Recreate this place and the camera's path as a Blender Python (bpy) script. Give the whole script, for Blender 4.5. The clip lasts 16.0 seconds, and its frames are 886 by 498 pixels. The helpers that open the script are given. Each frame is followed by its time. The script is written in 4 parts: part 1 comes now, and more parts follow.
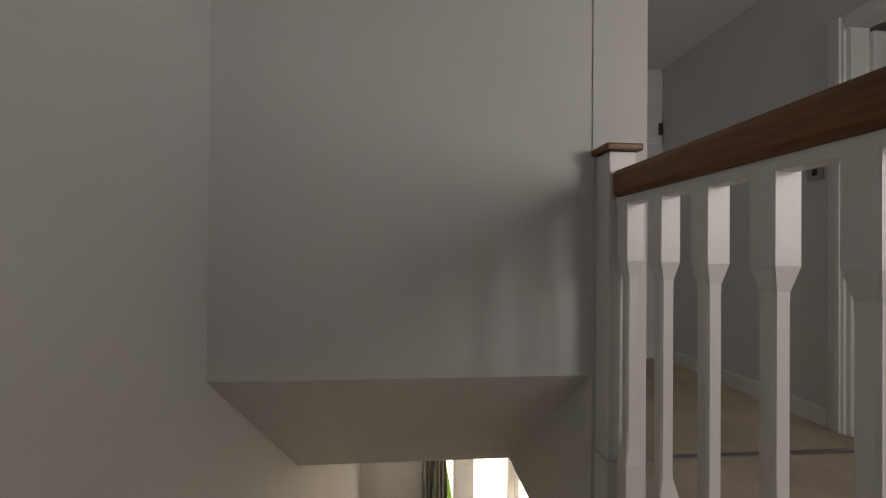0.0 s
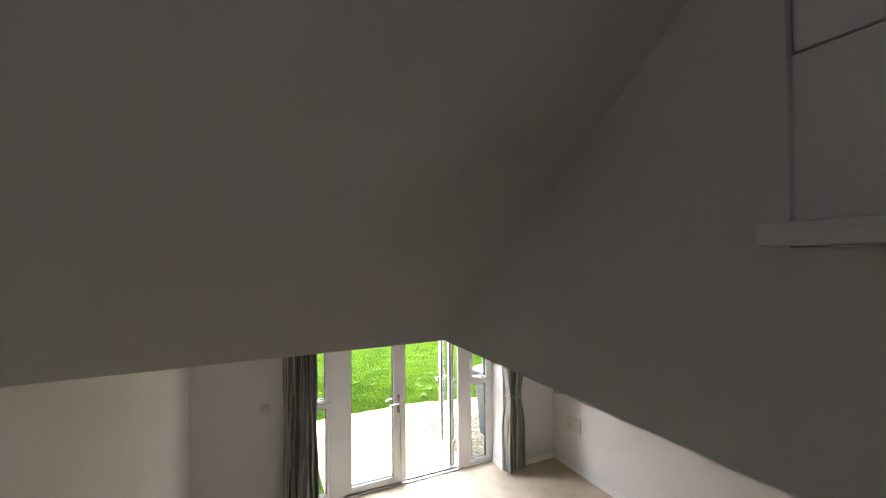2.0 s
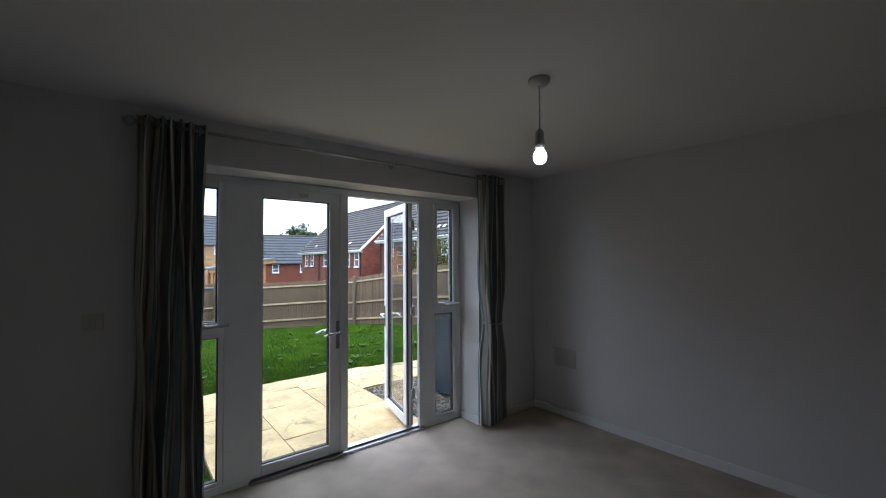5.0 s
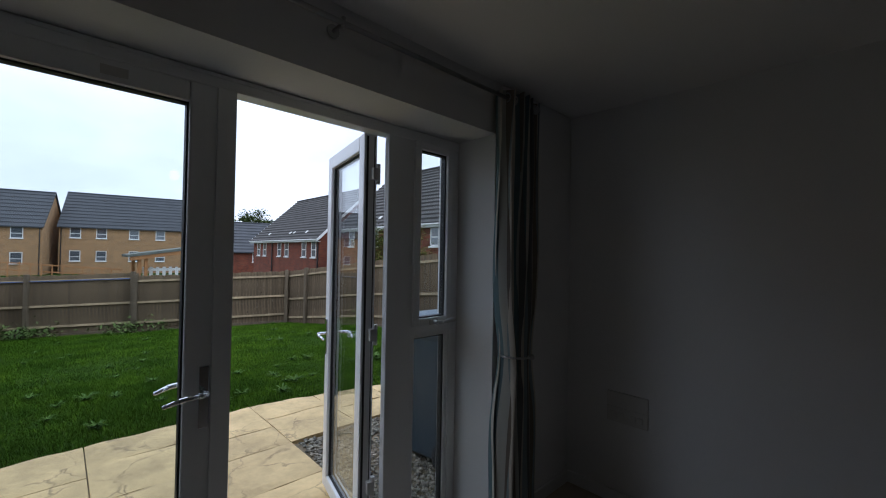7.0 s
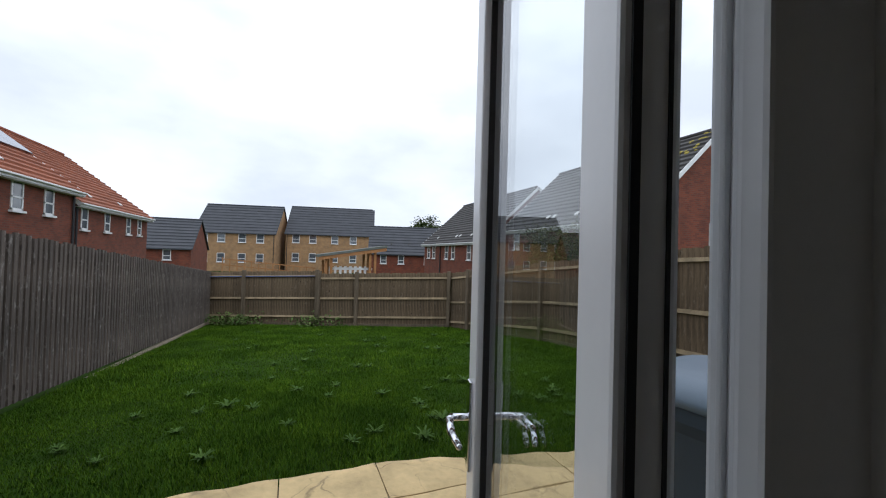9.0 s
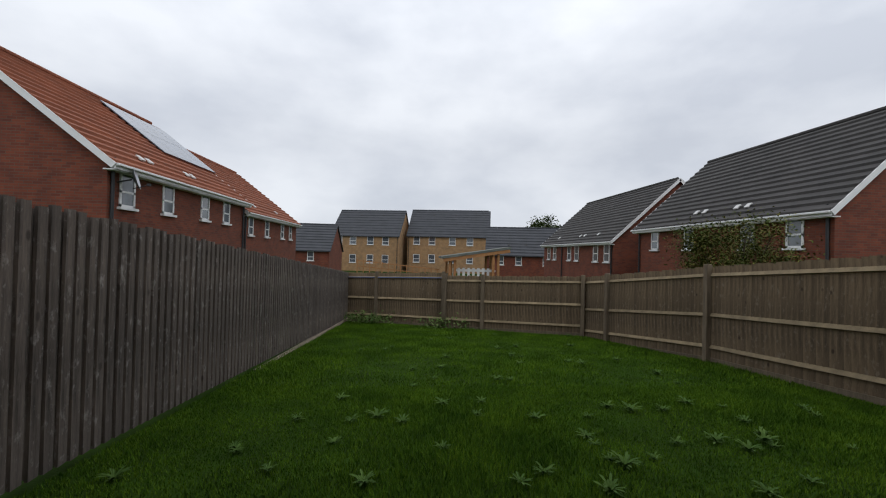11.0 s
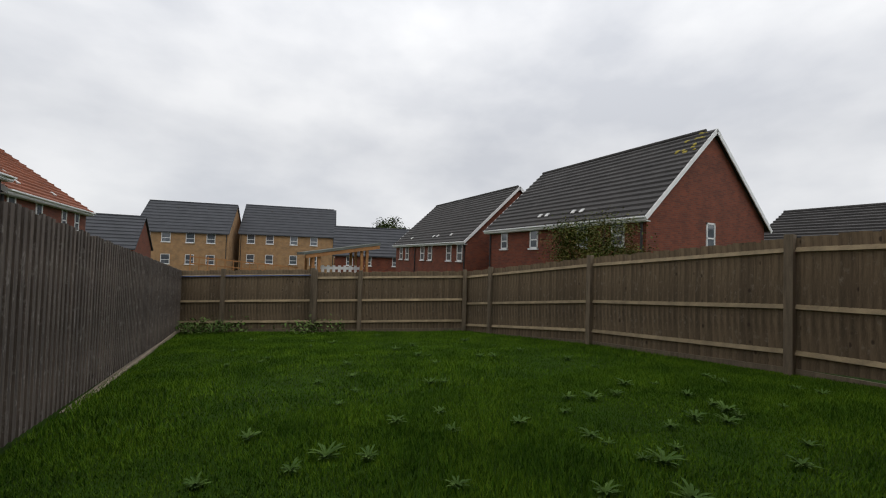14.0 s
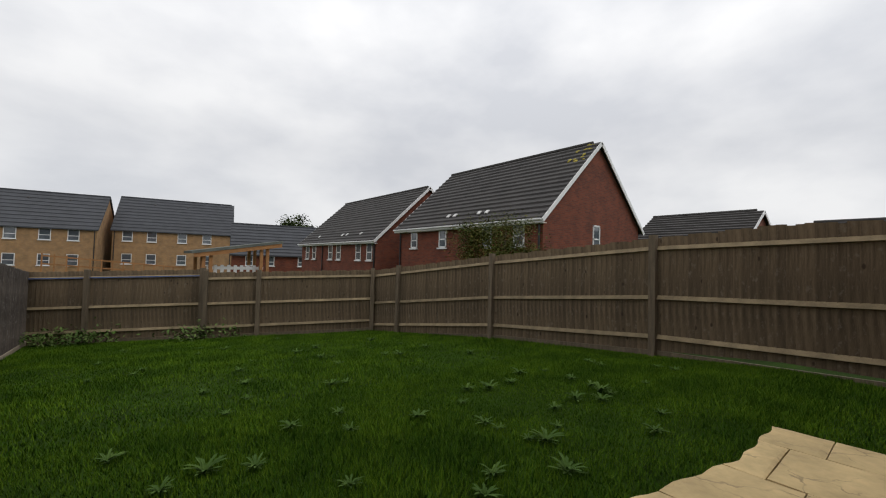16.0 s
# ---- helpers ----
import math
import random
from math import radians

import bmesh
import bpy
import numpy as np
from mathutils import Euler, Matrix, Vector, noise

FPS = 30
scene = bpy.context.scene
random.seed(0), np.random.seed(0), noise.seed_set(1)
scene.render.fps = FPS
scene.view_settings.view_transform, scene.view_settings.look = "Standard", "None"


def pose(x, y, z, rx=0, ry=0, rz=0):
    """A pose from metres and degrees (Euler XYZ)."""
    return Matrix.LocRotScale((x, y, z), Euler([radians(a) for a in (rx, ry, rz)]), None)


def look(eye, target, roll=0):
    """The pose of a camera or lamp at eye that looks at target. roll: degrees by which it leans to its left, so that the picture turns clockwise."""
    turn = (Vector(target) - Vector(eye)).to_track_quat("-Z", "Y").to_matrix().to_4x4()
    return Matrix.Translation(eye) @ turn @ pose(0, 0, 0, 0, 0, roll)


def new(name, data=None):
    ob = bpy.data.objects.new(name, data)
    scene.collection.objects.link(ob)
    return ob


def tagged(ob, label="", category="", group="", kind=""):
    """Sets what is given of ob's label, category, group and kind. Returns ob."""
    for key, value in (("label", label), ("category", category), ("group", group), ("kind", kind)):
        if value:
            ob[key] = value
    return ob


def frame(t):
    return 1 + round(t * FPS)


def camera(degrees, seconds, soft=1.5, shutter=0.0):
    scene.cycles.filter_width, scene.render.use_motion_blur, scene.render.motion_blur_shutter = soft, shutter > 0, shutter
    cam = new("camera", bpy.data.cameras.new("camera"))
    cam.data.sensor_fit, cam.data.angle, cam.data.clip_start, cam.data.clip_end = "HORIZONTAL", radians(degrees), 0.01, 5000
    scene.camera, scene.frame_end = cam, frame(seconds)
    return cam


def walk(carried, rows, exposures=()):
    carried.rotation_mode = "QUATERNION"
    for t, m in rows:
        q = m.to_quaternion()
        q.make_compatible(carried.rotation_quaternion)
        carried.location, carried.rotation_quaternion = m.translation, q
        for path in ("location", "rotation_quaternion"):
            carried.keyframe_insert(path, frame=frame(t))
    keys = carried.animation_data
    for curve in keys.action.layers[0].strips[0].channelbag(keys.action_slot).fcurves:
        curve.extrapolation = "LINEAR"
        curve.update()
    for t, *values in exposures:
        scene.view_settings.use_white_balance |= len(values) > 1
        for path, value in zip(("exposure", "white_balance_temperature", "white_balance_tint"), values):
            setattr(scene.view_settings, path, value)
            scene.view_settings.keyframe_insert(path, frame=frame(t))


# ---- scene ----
cam = camera(95.5, 16.0, soft=1.1)
PATH = [
    (0, (-2.783, -5.59, 3.604), (-2.611, -3.598, 3.62), 0.5),
    (0.5, (-2.766, -5.348, 3.346), (-2.354, -3.391, 3.375), 0.6),
    (1, (-2.807, -5.105, 3.134), (-2.226, -3.191, 3.173), 0.7),
    (1.5, (-2.788, -4.842, 2.934), (-2.074, -2.974, 2.957), 0.4),
    (2, (-2.802, -4.614, 2.722), (-1.967, -2.797, 2.754), -0.5),
    (2.5, (-2.81, -4.38, 2.532), (-1.76, -2.678, 2.556), -0.5),
    (3, (-2.778, -4.194, 2.257), (-1.674, -2.528, 2.324), -0.5),
    (3.5, (-2.757, -3.972, 2.075), (-1.571, -2.363, 2.141), -0.4),
    (4, (-2.771, -3.686, 1.842), (-1.533, -2.116, 1.92), -1.0),
    (6.3, (-2.079, -2.207, 1.457), (-0.813, -0.658, 1.48), 1.2),
    (6.5, (-1.969, -2.071, 1.476), (-0.669, -0.551, 1.498), 0.9),
    (7, (-1.667, -1.637, 1.483), (-0.287, -0.19, 1.512), 1.0),
    (7.5, (-1.379, -1.237, 1.445), (0.018, 0.193, 1.483), 1.3),
    (8, (-1.148, -0.847, 1.413), (0.188, 0.641, 1.449), 1.2),
    (8.5, (-1.012, -0.475, 1.392), (0.082, 1.199, 1.434), 1.6),
    (9, (-0.872, -0.225, 1.378), (-0.168, 1.647, 1.413), 1.6),
    (9.5, (-0.872, -0.105, 1.376), (-0.617, 1.879, 1.403), 1.4),
    (10, (-0.898, 0.035, 1.371), (-0.74, 2.029, 1.4), 1.5),
    (10.2, (-0.922, 0.117, 1.383), (-0.771, 2.111, 1.407), 1.5),
    (12.3, (-1.655, 0.84, 1.411), (-1.384, 2.821, 1.44), 1.9),
    (12.5, (-1.721, 0.979, 1.395), (-1.389, 2.951, 1.424), 1.9),
    (13, (-1.834, 1.257, 1.361), (-1.377, 3.204, 1.397), 1.7),
    (13.5, (-1.93, 1.416, 1.273), (-1.193, 3.275, 1.321), 1.7),
    (14, (-1.996, 1.523, 1.142), (-1.085, 3.302, 1.2), 1.7),
    (14.5, (-1.982, 1.53, 1.119), (-0.977, 3.258, 1.18), 1.6),
    (15, (-1.962, 1.515, 1.114), (-0.86, 3.183, 1.179), 1.6),
    (15.5, (-1.935, 1.487, 1.111), (-0.74, 3.09, 1.178), 1.6),
    (16, (-1.916, 1.471, 1.114), (-0.641, 3.01, 1.183), 1.5),
]
EXPOSURES = [(0.0, 4.4, 7300, 14), (1.0, 4.45, 7500, 15), (1.5, 4.4, 7300, 16), (2.0, 4.2, 6500, 15), (2.5, 3.8, 6000, 14), (3.5, 3.05, 5700, 14), (4.2, 2.4, 5500, 13), (6.5, 0.85, 5400, 12), (7.0, 0.55, 5450, 11), (7.5, 0.68, 5650, 10), (8.0, 1.4, 5950, 10), (8.5, 0.9, 5900, 10), (9.0, 0.22, 5900, 10), (9.5, -0.05, 5950, 10), (10.0, -0.15, 6050, 10), (12.5, -0.22, 6400, 10), (16.0, -0.17, 6600, 10)]
walk(cam, [(t, look(e, g, r)) for t, e, g, r in PATH], EXPOSURES)

# ---- light ----
world = bpy.data.worlds.new("overcast")
scene.world = world
world.use_nodes = True
wn, wl = world.node_tree.nodes, world.node_tree.links
wn.clear()
w_out, w_bg = wn.new("ShaderNodeOutputWorld"), wn.new("ShaderNodeBackground")
sky = wn.new("ShaderNodeTexSky")
sky.sky_type, sky.sun_disc = "NISHITA", False
sky.sun_elevation, sky.sun_rotation = radians(42), radians(150)
w_co, w_map = wn.new("ShaderNodeTexCoord"), wn.new("ShaderNodeMapping")
w_map.inputs["Scale"].default_value = (1.0, 1.0, 2.0)
w_n, w_n2 = wn.new("ShaderNodeTexNoise"), wn.new("ShaderNodeTexNoise")
w_n.inputs["Scale"].default_value, w_n.inputs["Detail"].default_value, w_n.inputs["Roughness"].default_value = 2.6, 6, 0.5
w_ramp = wn.new("ShaderNodeValToRGB")
w_ramp.color_ramp.elements[0].position, w_ramp.color_ramp.elements[0].color = 0.34, (7.6, 7.85, 8.4, 1)
w_ramp.color_ramp.elements[1].position, w_ramp.color_ramp.elements[1].color = 0.64, (10.6, 10.7, 10.9, 1)
w_mix = wn.new("ShaderNodeMix")
w_mix.data_type = "RGBA"
w_mix.inputs["Factor"].default_value = 0.94
wl.new(w_co.outputs["Generated"], w_map.inputs["Vector"])
wl.new(w_map.outputs["Vector"], w_n.inputs["Vector"])
wl.new(w_n.outputs["Fac"], w_ramp.inputs["Fac"])
wl.new(sky.outputs["Color"], w_mix.inputs["A"])
wl.new(w_ramp.outputs["Color"], w_mix.inputs["B"])
# an overcast sky grows brighter towards the zenith
w_sep, w_rise, w_up = wn.new("ShaderNodeSeparateXYZ"), wn.new("ShaderNodeMapRange"), wn.new("ShaderNodeVectorMath")
w_rise.inputs["From Min"].default_value, w_rise.inputs["To Min"].default_value, w_rise.inputs["To Max"].default_value = 0.25, 0.95, 1.5
w_up.operation = "SCALE"
wl.new(w_co.outputs["Generated"], w_sep.inputs[0])
wl.new(w_sep.outputs["Z"], w_rise.inputs["Value"])
wl.new(w_rise.outputs["Result"], w_up.inputs["Scale"])
wl.new(w_mix.outputs["Result"], w_up.inputs[0])
wl.new(w_up.outputs["Vector"], w_bg.inputs["Color"])
w_bg.inputs["Strength"].default_value = 0.1
wl.new(w_bg.outputs["Background"], w_out.inputs["Surface"])

sun = new("sun", bpy.data.lights.new("sun", "SUN"))
sun.data.energy, sun.data.angle, sun.data.color = 0.6, radians(30), (1.0, 0.97, 0.92)
sun.matrix_world = look((6, -10, 16), (0, 0, 0))


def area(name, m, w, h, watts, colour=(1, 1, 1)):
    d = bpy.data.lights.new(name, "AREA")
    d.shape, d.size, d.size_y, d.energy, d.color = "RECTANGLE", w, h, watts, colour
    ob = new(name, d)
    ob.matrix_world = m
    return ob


# added fill lamp on the landing, in place of an unseen window's daylight
area("landing_fill_lamp", look((-0.75, -6.3, 4.1), (-2.1, -3.4, 3.5)), 0.9, 1.1, 1.0, (0.97, 0.98, 1.0))


# ---- materials ----
def mat(name, base, rough=0.6, metal=0.0, var=0.12, scale=8.0, fine=120.0, bump=0.15, dist=0.002, second=None, spec=0.5, stretch=(1, 1, 1), each=0.0):
    m = bpy.data.materials.new(name)
    m.use_nodes = True
    n, l = m.node_tree.nodes, m.node_tree.links
    b = n["Principled BSDF"]
    co, mp = n.new("ShaderNodeTexCoord"), n.new("ShaderNodeMapping")
    mp.inputs["Scale"].default_value = stretch
    l.new(co.outputs["Object"], mp.inputs["Vector"])
    big, small = n.new("ShaderNodeTexNoise"), n.new("ShaderNodeTexNoise")
    big.inputs["Scale"].default_value, big.inputs["Detail"].default_value = scale, 5
    small.inputs["Scale"].default_value, small.inputs["Detail"].default_value = fine, 3
    for t in (big, small):
        l.new(mp.outputs["Vector"], t.inputs["Vector"])
    add = n.new("ShaderNodeMath")
    add.operation = "MULTIPLY_ADD"
    add.inputs[1].default_value = 0.35
    l.new(small.outputs["Fac"], add.inputs[0])
    l.new(big.outputs["Fac"], add.inputs[2])
    r = n.new("ShaderNodeValToRGB")
    r.color_ramp.elements[0].position, r.color_ramp.elements[1].position = 0.42, 0.95
    dark = second or tuple(c * (1 - var) for c in base)
    lite = tuple(min(1, c * (1 + var * 0.6)) for c in base)
    r.color_ramp.elements[0].color, r.color_ramp.elements[1].color = (*dark, 1), (*lite, 1)
    l.new(add.outputs[0], r.inputs["Fac"])
    colour = r.outputs["Color"]
    if each:
        oi, hs, mr = n.new("ShaderNodeObjectInfo"), n.new("ShaderNodeHueSaturation"), n.new("ShaderNodeMapRange")
        mr.inputs["To Min"].default_value, mr.inputs["To Max"].default_value = 1 - each, 1 + each
        l.new(oi.outputs["Random"], mr.inputs["Value"])
        l.new(mr.outputs["Result"], hs.inputs["Value"])
        l.new(colour, hs.inputs["Color"])
        colour = hs.outputs["Color"]
    l.new(colour, b.inputs["Base Color"])
    b.inputs["Roughness"].default_value, b.inputs["Metallic"].default_value = rough, metal
    b.inputs["Specular IOR Level"].default_value = spec
    if bump:
        bp = n.new("ShaderNodeBump")
        bp.inputs["Strength"].default_value, bp.inputs["Distance"].default_value = bump, dist
        l.new(add.outputs[0], bp.inputs["Height"])
        l.new(bp.outputs["Normal"], b.inputs["Normal"])
    return m


def glass_mat(name, tint=(1, 1, 1), mixf=0.9):
    m = bpy.data.materials.new(name)
    m.use_nodes = True
    n, l = m.node_tree.nodes, m.node_tree.links
    n.remove(n["Principled BSDF"])
    tr, gl, mx, fr = n.new("ShaderNodeBsdfTransparent"), n.new("ShaderNodeBsdfGlossy"), n.new("ShaderNodeMixShader"), n.new("ShaderNodeFresnel")
    tr.inputs["Color"].default_value = (*tint, 1)
    gl.inputs["Roughness"].default_value = 0.0
    lw, pw, ma = n.new("ShaderNodeLayerWeight"), n.new("ShaderNodeMath"), n.new("ShaderNodeMath")
    n.remove(fr)
    lw.inputs["Blend"].default_value = 0.5
    pw.operation, ma.operation = "POWER", "MULTIPLY_ADD"
    pw.inputs[1].default_value, ma.inputs[1].default_value, ma.inputs[2].default_value = 4.0, 0.9, 0.035
    l.new(lw.outputs["Facing"], pw.inputs[0])
    l.new(pw.outputs[0], ma.inputs[0])
    l.new(ma.outputs[0], mx.inputs["Fac"])
    l.new(tr.outputs[0], mx.inputs[1])
    l.new(gl.outputs[0], mx.inputs[2])
    l.new(mx.outputs[0], n["Material Output"].inputs["Surface"])
    return m


def brick_mat(name, a, b2, mortar, scale=1.0):
    """Brick courses 75 mm high and 225 mm long, laid on the wall by its larger sides."""
    m = bpy.data.materials.new(name)
    m.use_nodes = True
    n, l = m.node_tree.nodes, m.node_tree.links
    b = n["Principled BSDF"]
    co, sp, sum_, cb = n.new("ShaderNodeTexCoord"), n.new("ShaderNodeSeparateXYZ"), n.new("ShaderNodeMath"), n.new("ShaderNodeCombineXYZ")
    l.new(co.outputs["Object"], sp.inputs[0])
    l.new(sp.outputs["X"], sum_.inputs[0])
    l.new(sp.outputs["Y"], sum_.inputs[1])
    l.new(sum_.outputs[0], cb.inputs["X"])
    l.new(sp.outputs["Z"], cb.inputs["Y"])
    t = n.new("ShaderNodeTexBrick")
    t.inputs["Scale"].default_value, t.inputs["Brick Width"].default_value, t.inputs["Row Height"].default_value = scale, 0.225, 0.075
    t.inputs["Mortar Size"].default_value, t.inputs["Bias"].default_value = 0.006, -0.2
    t.inputs["Color1"].default_value, t.inputs["Color2"].default_value, t.inputs["Mortar"].default_value = (*a, 1), (*b2, 1), (*mortar, 1)
    l.new(cb.outputs[0], t.inputs["Vector"])
    nz, mx = n.new("ShaderNodeTexNoise"), n.new("ShaderNodeMix")
    mx.data_type, mx.blend_type = "RGBA", "MULTIPLY"
    mx.inputs["Factor"].default_value = 0.5
    nz.inputs["Scale"].default_value, nz.inputs["Detail"].default_value = 1.6, 8
    rp = n.new("ShaderNodeValToRGB")
    rp.color_ramp.elements[0].position, rp.color_ramp.elements[0].color = 0.35, (0.5, 0.5, 0.52, 1)
    rp.color_ramp.elements[1].position, rp.color_ramp.elements[1].color = 0.65, (1.1, 1.05, 1.0, 1)
    l.new(co.outputs["Object"], nz.inputs["Vector"])
    l.new(nz.outputs["Fac"], rp.inputs["Fac"])
    l.new(t.outputs["Color"], mx.inputs["A"])
    l.new(rp.outputs["Color"], mx.inputs["B"])
    l.new(mx.outputs["Result"], b.inputs["Base Color"])
    b.inputs["Roughness"].default_value = 0.9
    bp = n.new("ShaderNodeBump")
    bp.inputs["Strength"].default_value, bp.inputs["Distance"].default_value = 0.5, 0.006
    bp.invert = True
    l.new(t.outputs["Fac"], bp.inputs["Height"])
    l.new(bp.outputs["Normal"], b.inputs["Normal"])
    return m


M_WALL = mat("wall_paint", (0.70, 0.695, 0.69), 0.85, var=0.05, scale=1.6, fine=260, bump=0.12, dist=0.0008, spec=0.25)
M_CEIL = mat("ceiling_paint", (0.74, 0.735, 0.73), 0.9, var=0.04, scale=1.2, fine=220, bump=0.12, dist=0.0008, spec=0.2)
M_CARPET = mat("beige_carpet", (0.48, 0.41, 0.33), 0.98, var=0.22, scale=3.5, fine=420, bump=0.9, dist=0.004, spec=0.1)
M_GLOSSW = mat("white_gloss_paint", (0.78, 0.78, 0.77), 0.32, var=0.05, scale=5, fine=90, bump=0.05, dist=0.0006)
M_UPVC = mat("white_upvc", (0.80, 0.81, 0.82), 0.28, var=0.04, scale=4, fine=60, bump=0.03, dist=0.0004)
M_GASKET = mat("black_rubber", (0.012, 0.012, 0.013), 0.6, var=0.2)
M_OAK = mat("stained_wood", (0.20, 0.075, 0.02), 0.38, var=0.4, scale=10, fine=60, bump=0.12, stretch=(9, 0.7, 9))
M_CHROME = mat("chrome", (0.72, 0.73, 0.75), 0.14, metal=1.0, var=0.06, bump=0.02)
M_STEEL = mat("brushed_steel", (0.45, 0.45, 0.46), 0.32, metal=1.0, var=0.1, bump=0.05)
M_PLASTIC = mat("white_plastic", (0.58, 0.57, 0.55), 0.4, var=0.04, bump=0.03)
M_DARK = mat("dark_plastic", (0.02, 0.02, 0.022), 0.5, var=0.2)
M_GLASS = glass_mat("clear_glass", (0.93, 0.95, 0.945))
M_WINPANE = mat("dim_window_glass", (0.10, 0.115, 0.13), 0.06, var=0.5, scale=0.8, fine=3, bump=0.0, spec=0.9)
M_FENCE = mat("weathered_fence_board", (0.168, 0.120, 0.070), 0.9, var=0.6, scale=3.5, fine=42, bump=0.6, dist=0.004, stretch=(5, 5, 0.45), each=0.2)
M_FENCEG = mat("greyed_fence_board", (0.118, 0.095, 0.078), 0.9, var=0.75, scale=4, fine=42, bump=0.8, dist=0.004, stretch=(6, 6, 0.5), each=0.2)
M_RAIL = mat("weathered_rail", (0.26, 0.20, 0.115), 0.9, var=0.4, scale=6, fine=50, bump=0.5, dist=0.003, stretch=(1, 1, 1), each=0.15)
M_POST = mat("fence_post", (0.15, 0.115, 0.075), 0.9, var=0.4, scale=6, fine=60, bump=0.5, dist=0.004, stretch=(4, 4, 0.5), each=0.15)
M_CONC = mat("pale_gravel_board", (0.30, 0.245, 0.18), 0.95, var=0.3, scale=7, fine=80, bump=0.5, dist=0.004)
M_SOIL = mat("lawn_soil", (0.024, 0.052, 0.005), 0.95, var=0.5, scale=2.5, fine=40, bump=0.9, dist=0.02, spec=0.05, second=(0.014, 0.028, 0.004))
M_SLAB = mat("riven_buff_slab", (0.60, 0.445, 0.215), 0.85, var=0.3, scale=3.2, fine=22, bump=1.0, dist=0.018, each=0.12)
M_JOINT = mat("sandy_joint", (0.20, 0.16, 0.10), 0.95, var=0.4, scale=10, fine=150, bump=0.6)
M_BIN = mat("blue_grey_plastic", (0.030, 0.052, 0.075), 0.45, var=0.15, scale=3, fine=160, bump=0.15)
M_BINLID = mat("grey_blue_lid", (0.13, 0.18, 0.23), 0.4, var=0.12, scale=4, fine=160, bump=0.12)
M_REDBRICK = brick_mat("red_brick", (0.200, 0.050, 0.022), (0.115, 0.030, 0.017), (0.12, 0.075, 0.055))
M_BUFFBRICK = brick_mat("buff_brick", (0.40, 0.236, 0.108), (0.335, 0.197, 0.09), (0.31, 0.23, 0.15))
M_GREYTILE = mat("grey_roof_tile", (0.045, 0.041, 0.038), 0.8, var=0.35, scale=1.2, fine=14, bump=0.4, dist=0.01)
M_REDTILE = mat("terracotta_roof_tile", (0.25, 0.072, 0.028), 0.8, var=0.3, scale=1.4, fine=14, bump=0.4, dist=0.01)
M_SLATE = mat("slate_roof", (0.046, 0.049, 0.056), 0.75, var=0.25, scale=1.0, fine=10, bump=0.3, dist=0.01)
M_SOLAR = mat("solar_glass", (0.14, 0.16, 0.20), 0.16, var=0.2, scale=1, fine=6, bump=0.0, spec=1.0)
M_FASCIA = mat("white_fascia", (0.75, 0.75, 0.74), 0.4, var=0.08, scale=2, fine=30, bump=0.03)
M_DECKW = mat("orange_timber", (0.36, 0.17, 0.06), 0.8, var=0.3, scale=5, fine=40, bump=0.3)
M_FELT = mat("green_grey_felt", (0.13, 0.14, 0.12), 0.9, var=0.3, scale=4, fine=60, bump=0.3)
M_BARK = mat("bark", (0.09, 0.065, 0.045), 0.95, var=0.4, scale=12, fine=60, bump=0.8)
M_BLUE = mat("blue_strap", (0.09, 0.14, 0.30), 0.6, var=0.2)
M_LICHEN = mat("yellow_lichen", (0.30, 0.24, 0.04), 0.95, var=0.4)


def overlay(m, mask, colour):
    """Lay one colour over a material's base colour where the mask is white."""
    n, l = m.node_tree.nodes, m.node_tree.links
    b = n["Principled BSDF"]
    mx = n.new("ShaderNodeMix")
    mx.data_type = "RGBA"
    mx.inputs["B"].default_value = (*colour, 1)
    l.new(b.inputs["Base Color"].links[0].from_socket, mx.inputs["A"])
    l.new(mask, mx.inputs["Factor"])
    l.new(mx.outputs["Result"], b.inputs["Base Color"])


def fade(m, value, lo, hi, to_lo, to_hi):
    r = m.node_tree.nodes.new("ShaderNodeMapRange")
    for k, q in (("From Min", lo), ("From Max", hi), ("To Min", to_lo), ("To Max", to_hi)):
        r.inputs[k].default_value = q
    m.node_tree.links.new(value, r.inputs["Value"])
    return r.outputs["Result"]


def add_knots(m, streak, knot):
    """Pale weathered streaks and dark knots, other ones on each board."""
    n, l = m.node_tree.nodes, m.node_tree.links
    co, oi, sh, mp = n.new("ShaderNodeTexCoord"), n.new("ShaderNodeObjectInfo"), n.new("ShaderNodeVectorMath"), n.new("ShaderNodeMapping")
    sh.operation = "MULTIPLY_ADD"
    sh.inputs[1].default_value = (37, 53, 71)
    mp.inputs["Scale"].default_value = (1, 1, 0.55)
    l.new(co.outputs["Object"], mp.inputs["Vector"])
    l.new(oi.outputs["Random"], sh.inputs[0])
    l.new(mp.outputs["Vector"], sh.inputs[2])
    st, vo = n.new("ShaderNodeTexNoise"), n.new("ShaderNodeTexVoronoi")
    st.inputs["Scale"].default_value, st.inputs["Detail"].default_value, st.inputs["Roughness"].default_value = 16, 6, 0.7
    vo.inputs["Scale"].default_value = 6.0
    l.new(sh.outputs["Vector"], st.inputs["Vector"])
    l.new(sh.outputs["Vector"], vo.inputs["Vector"])
    overlay(m, fade(m, st.outputs["Fac"], 0.56, 0.74, 0.0, 0.75), streak)
    overlay(m, fade(m, vo.outputs["Distance"], 0.07, 0.13, 0.85, 0.0), knot)


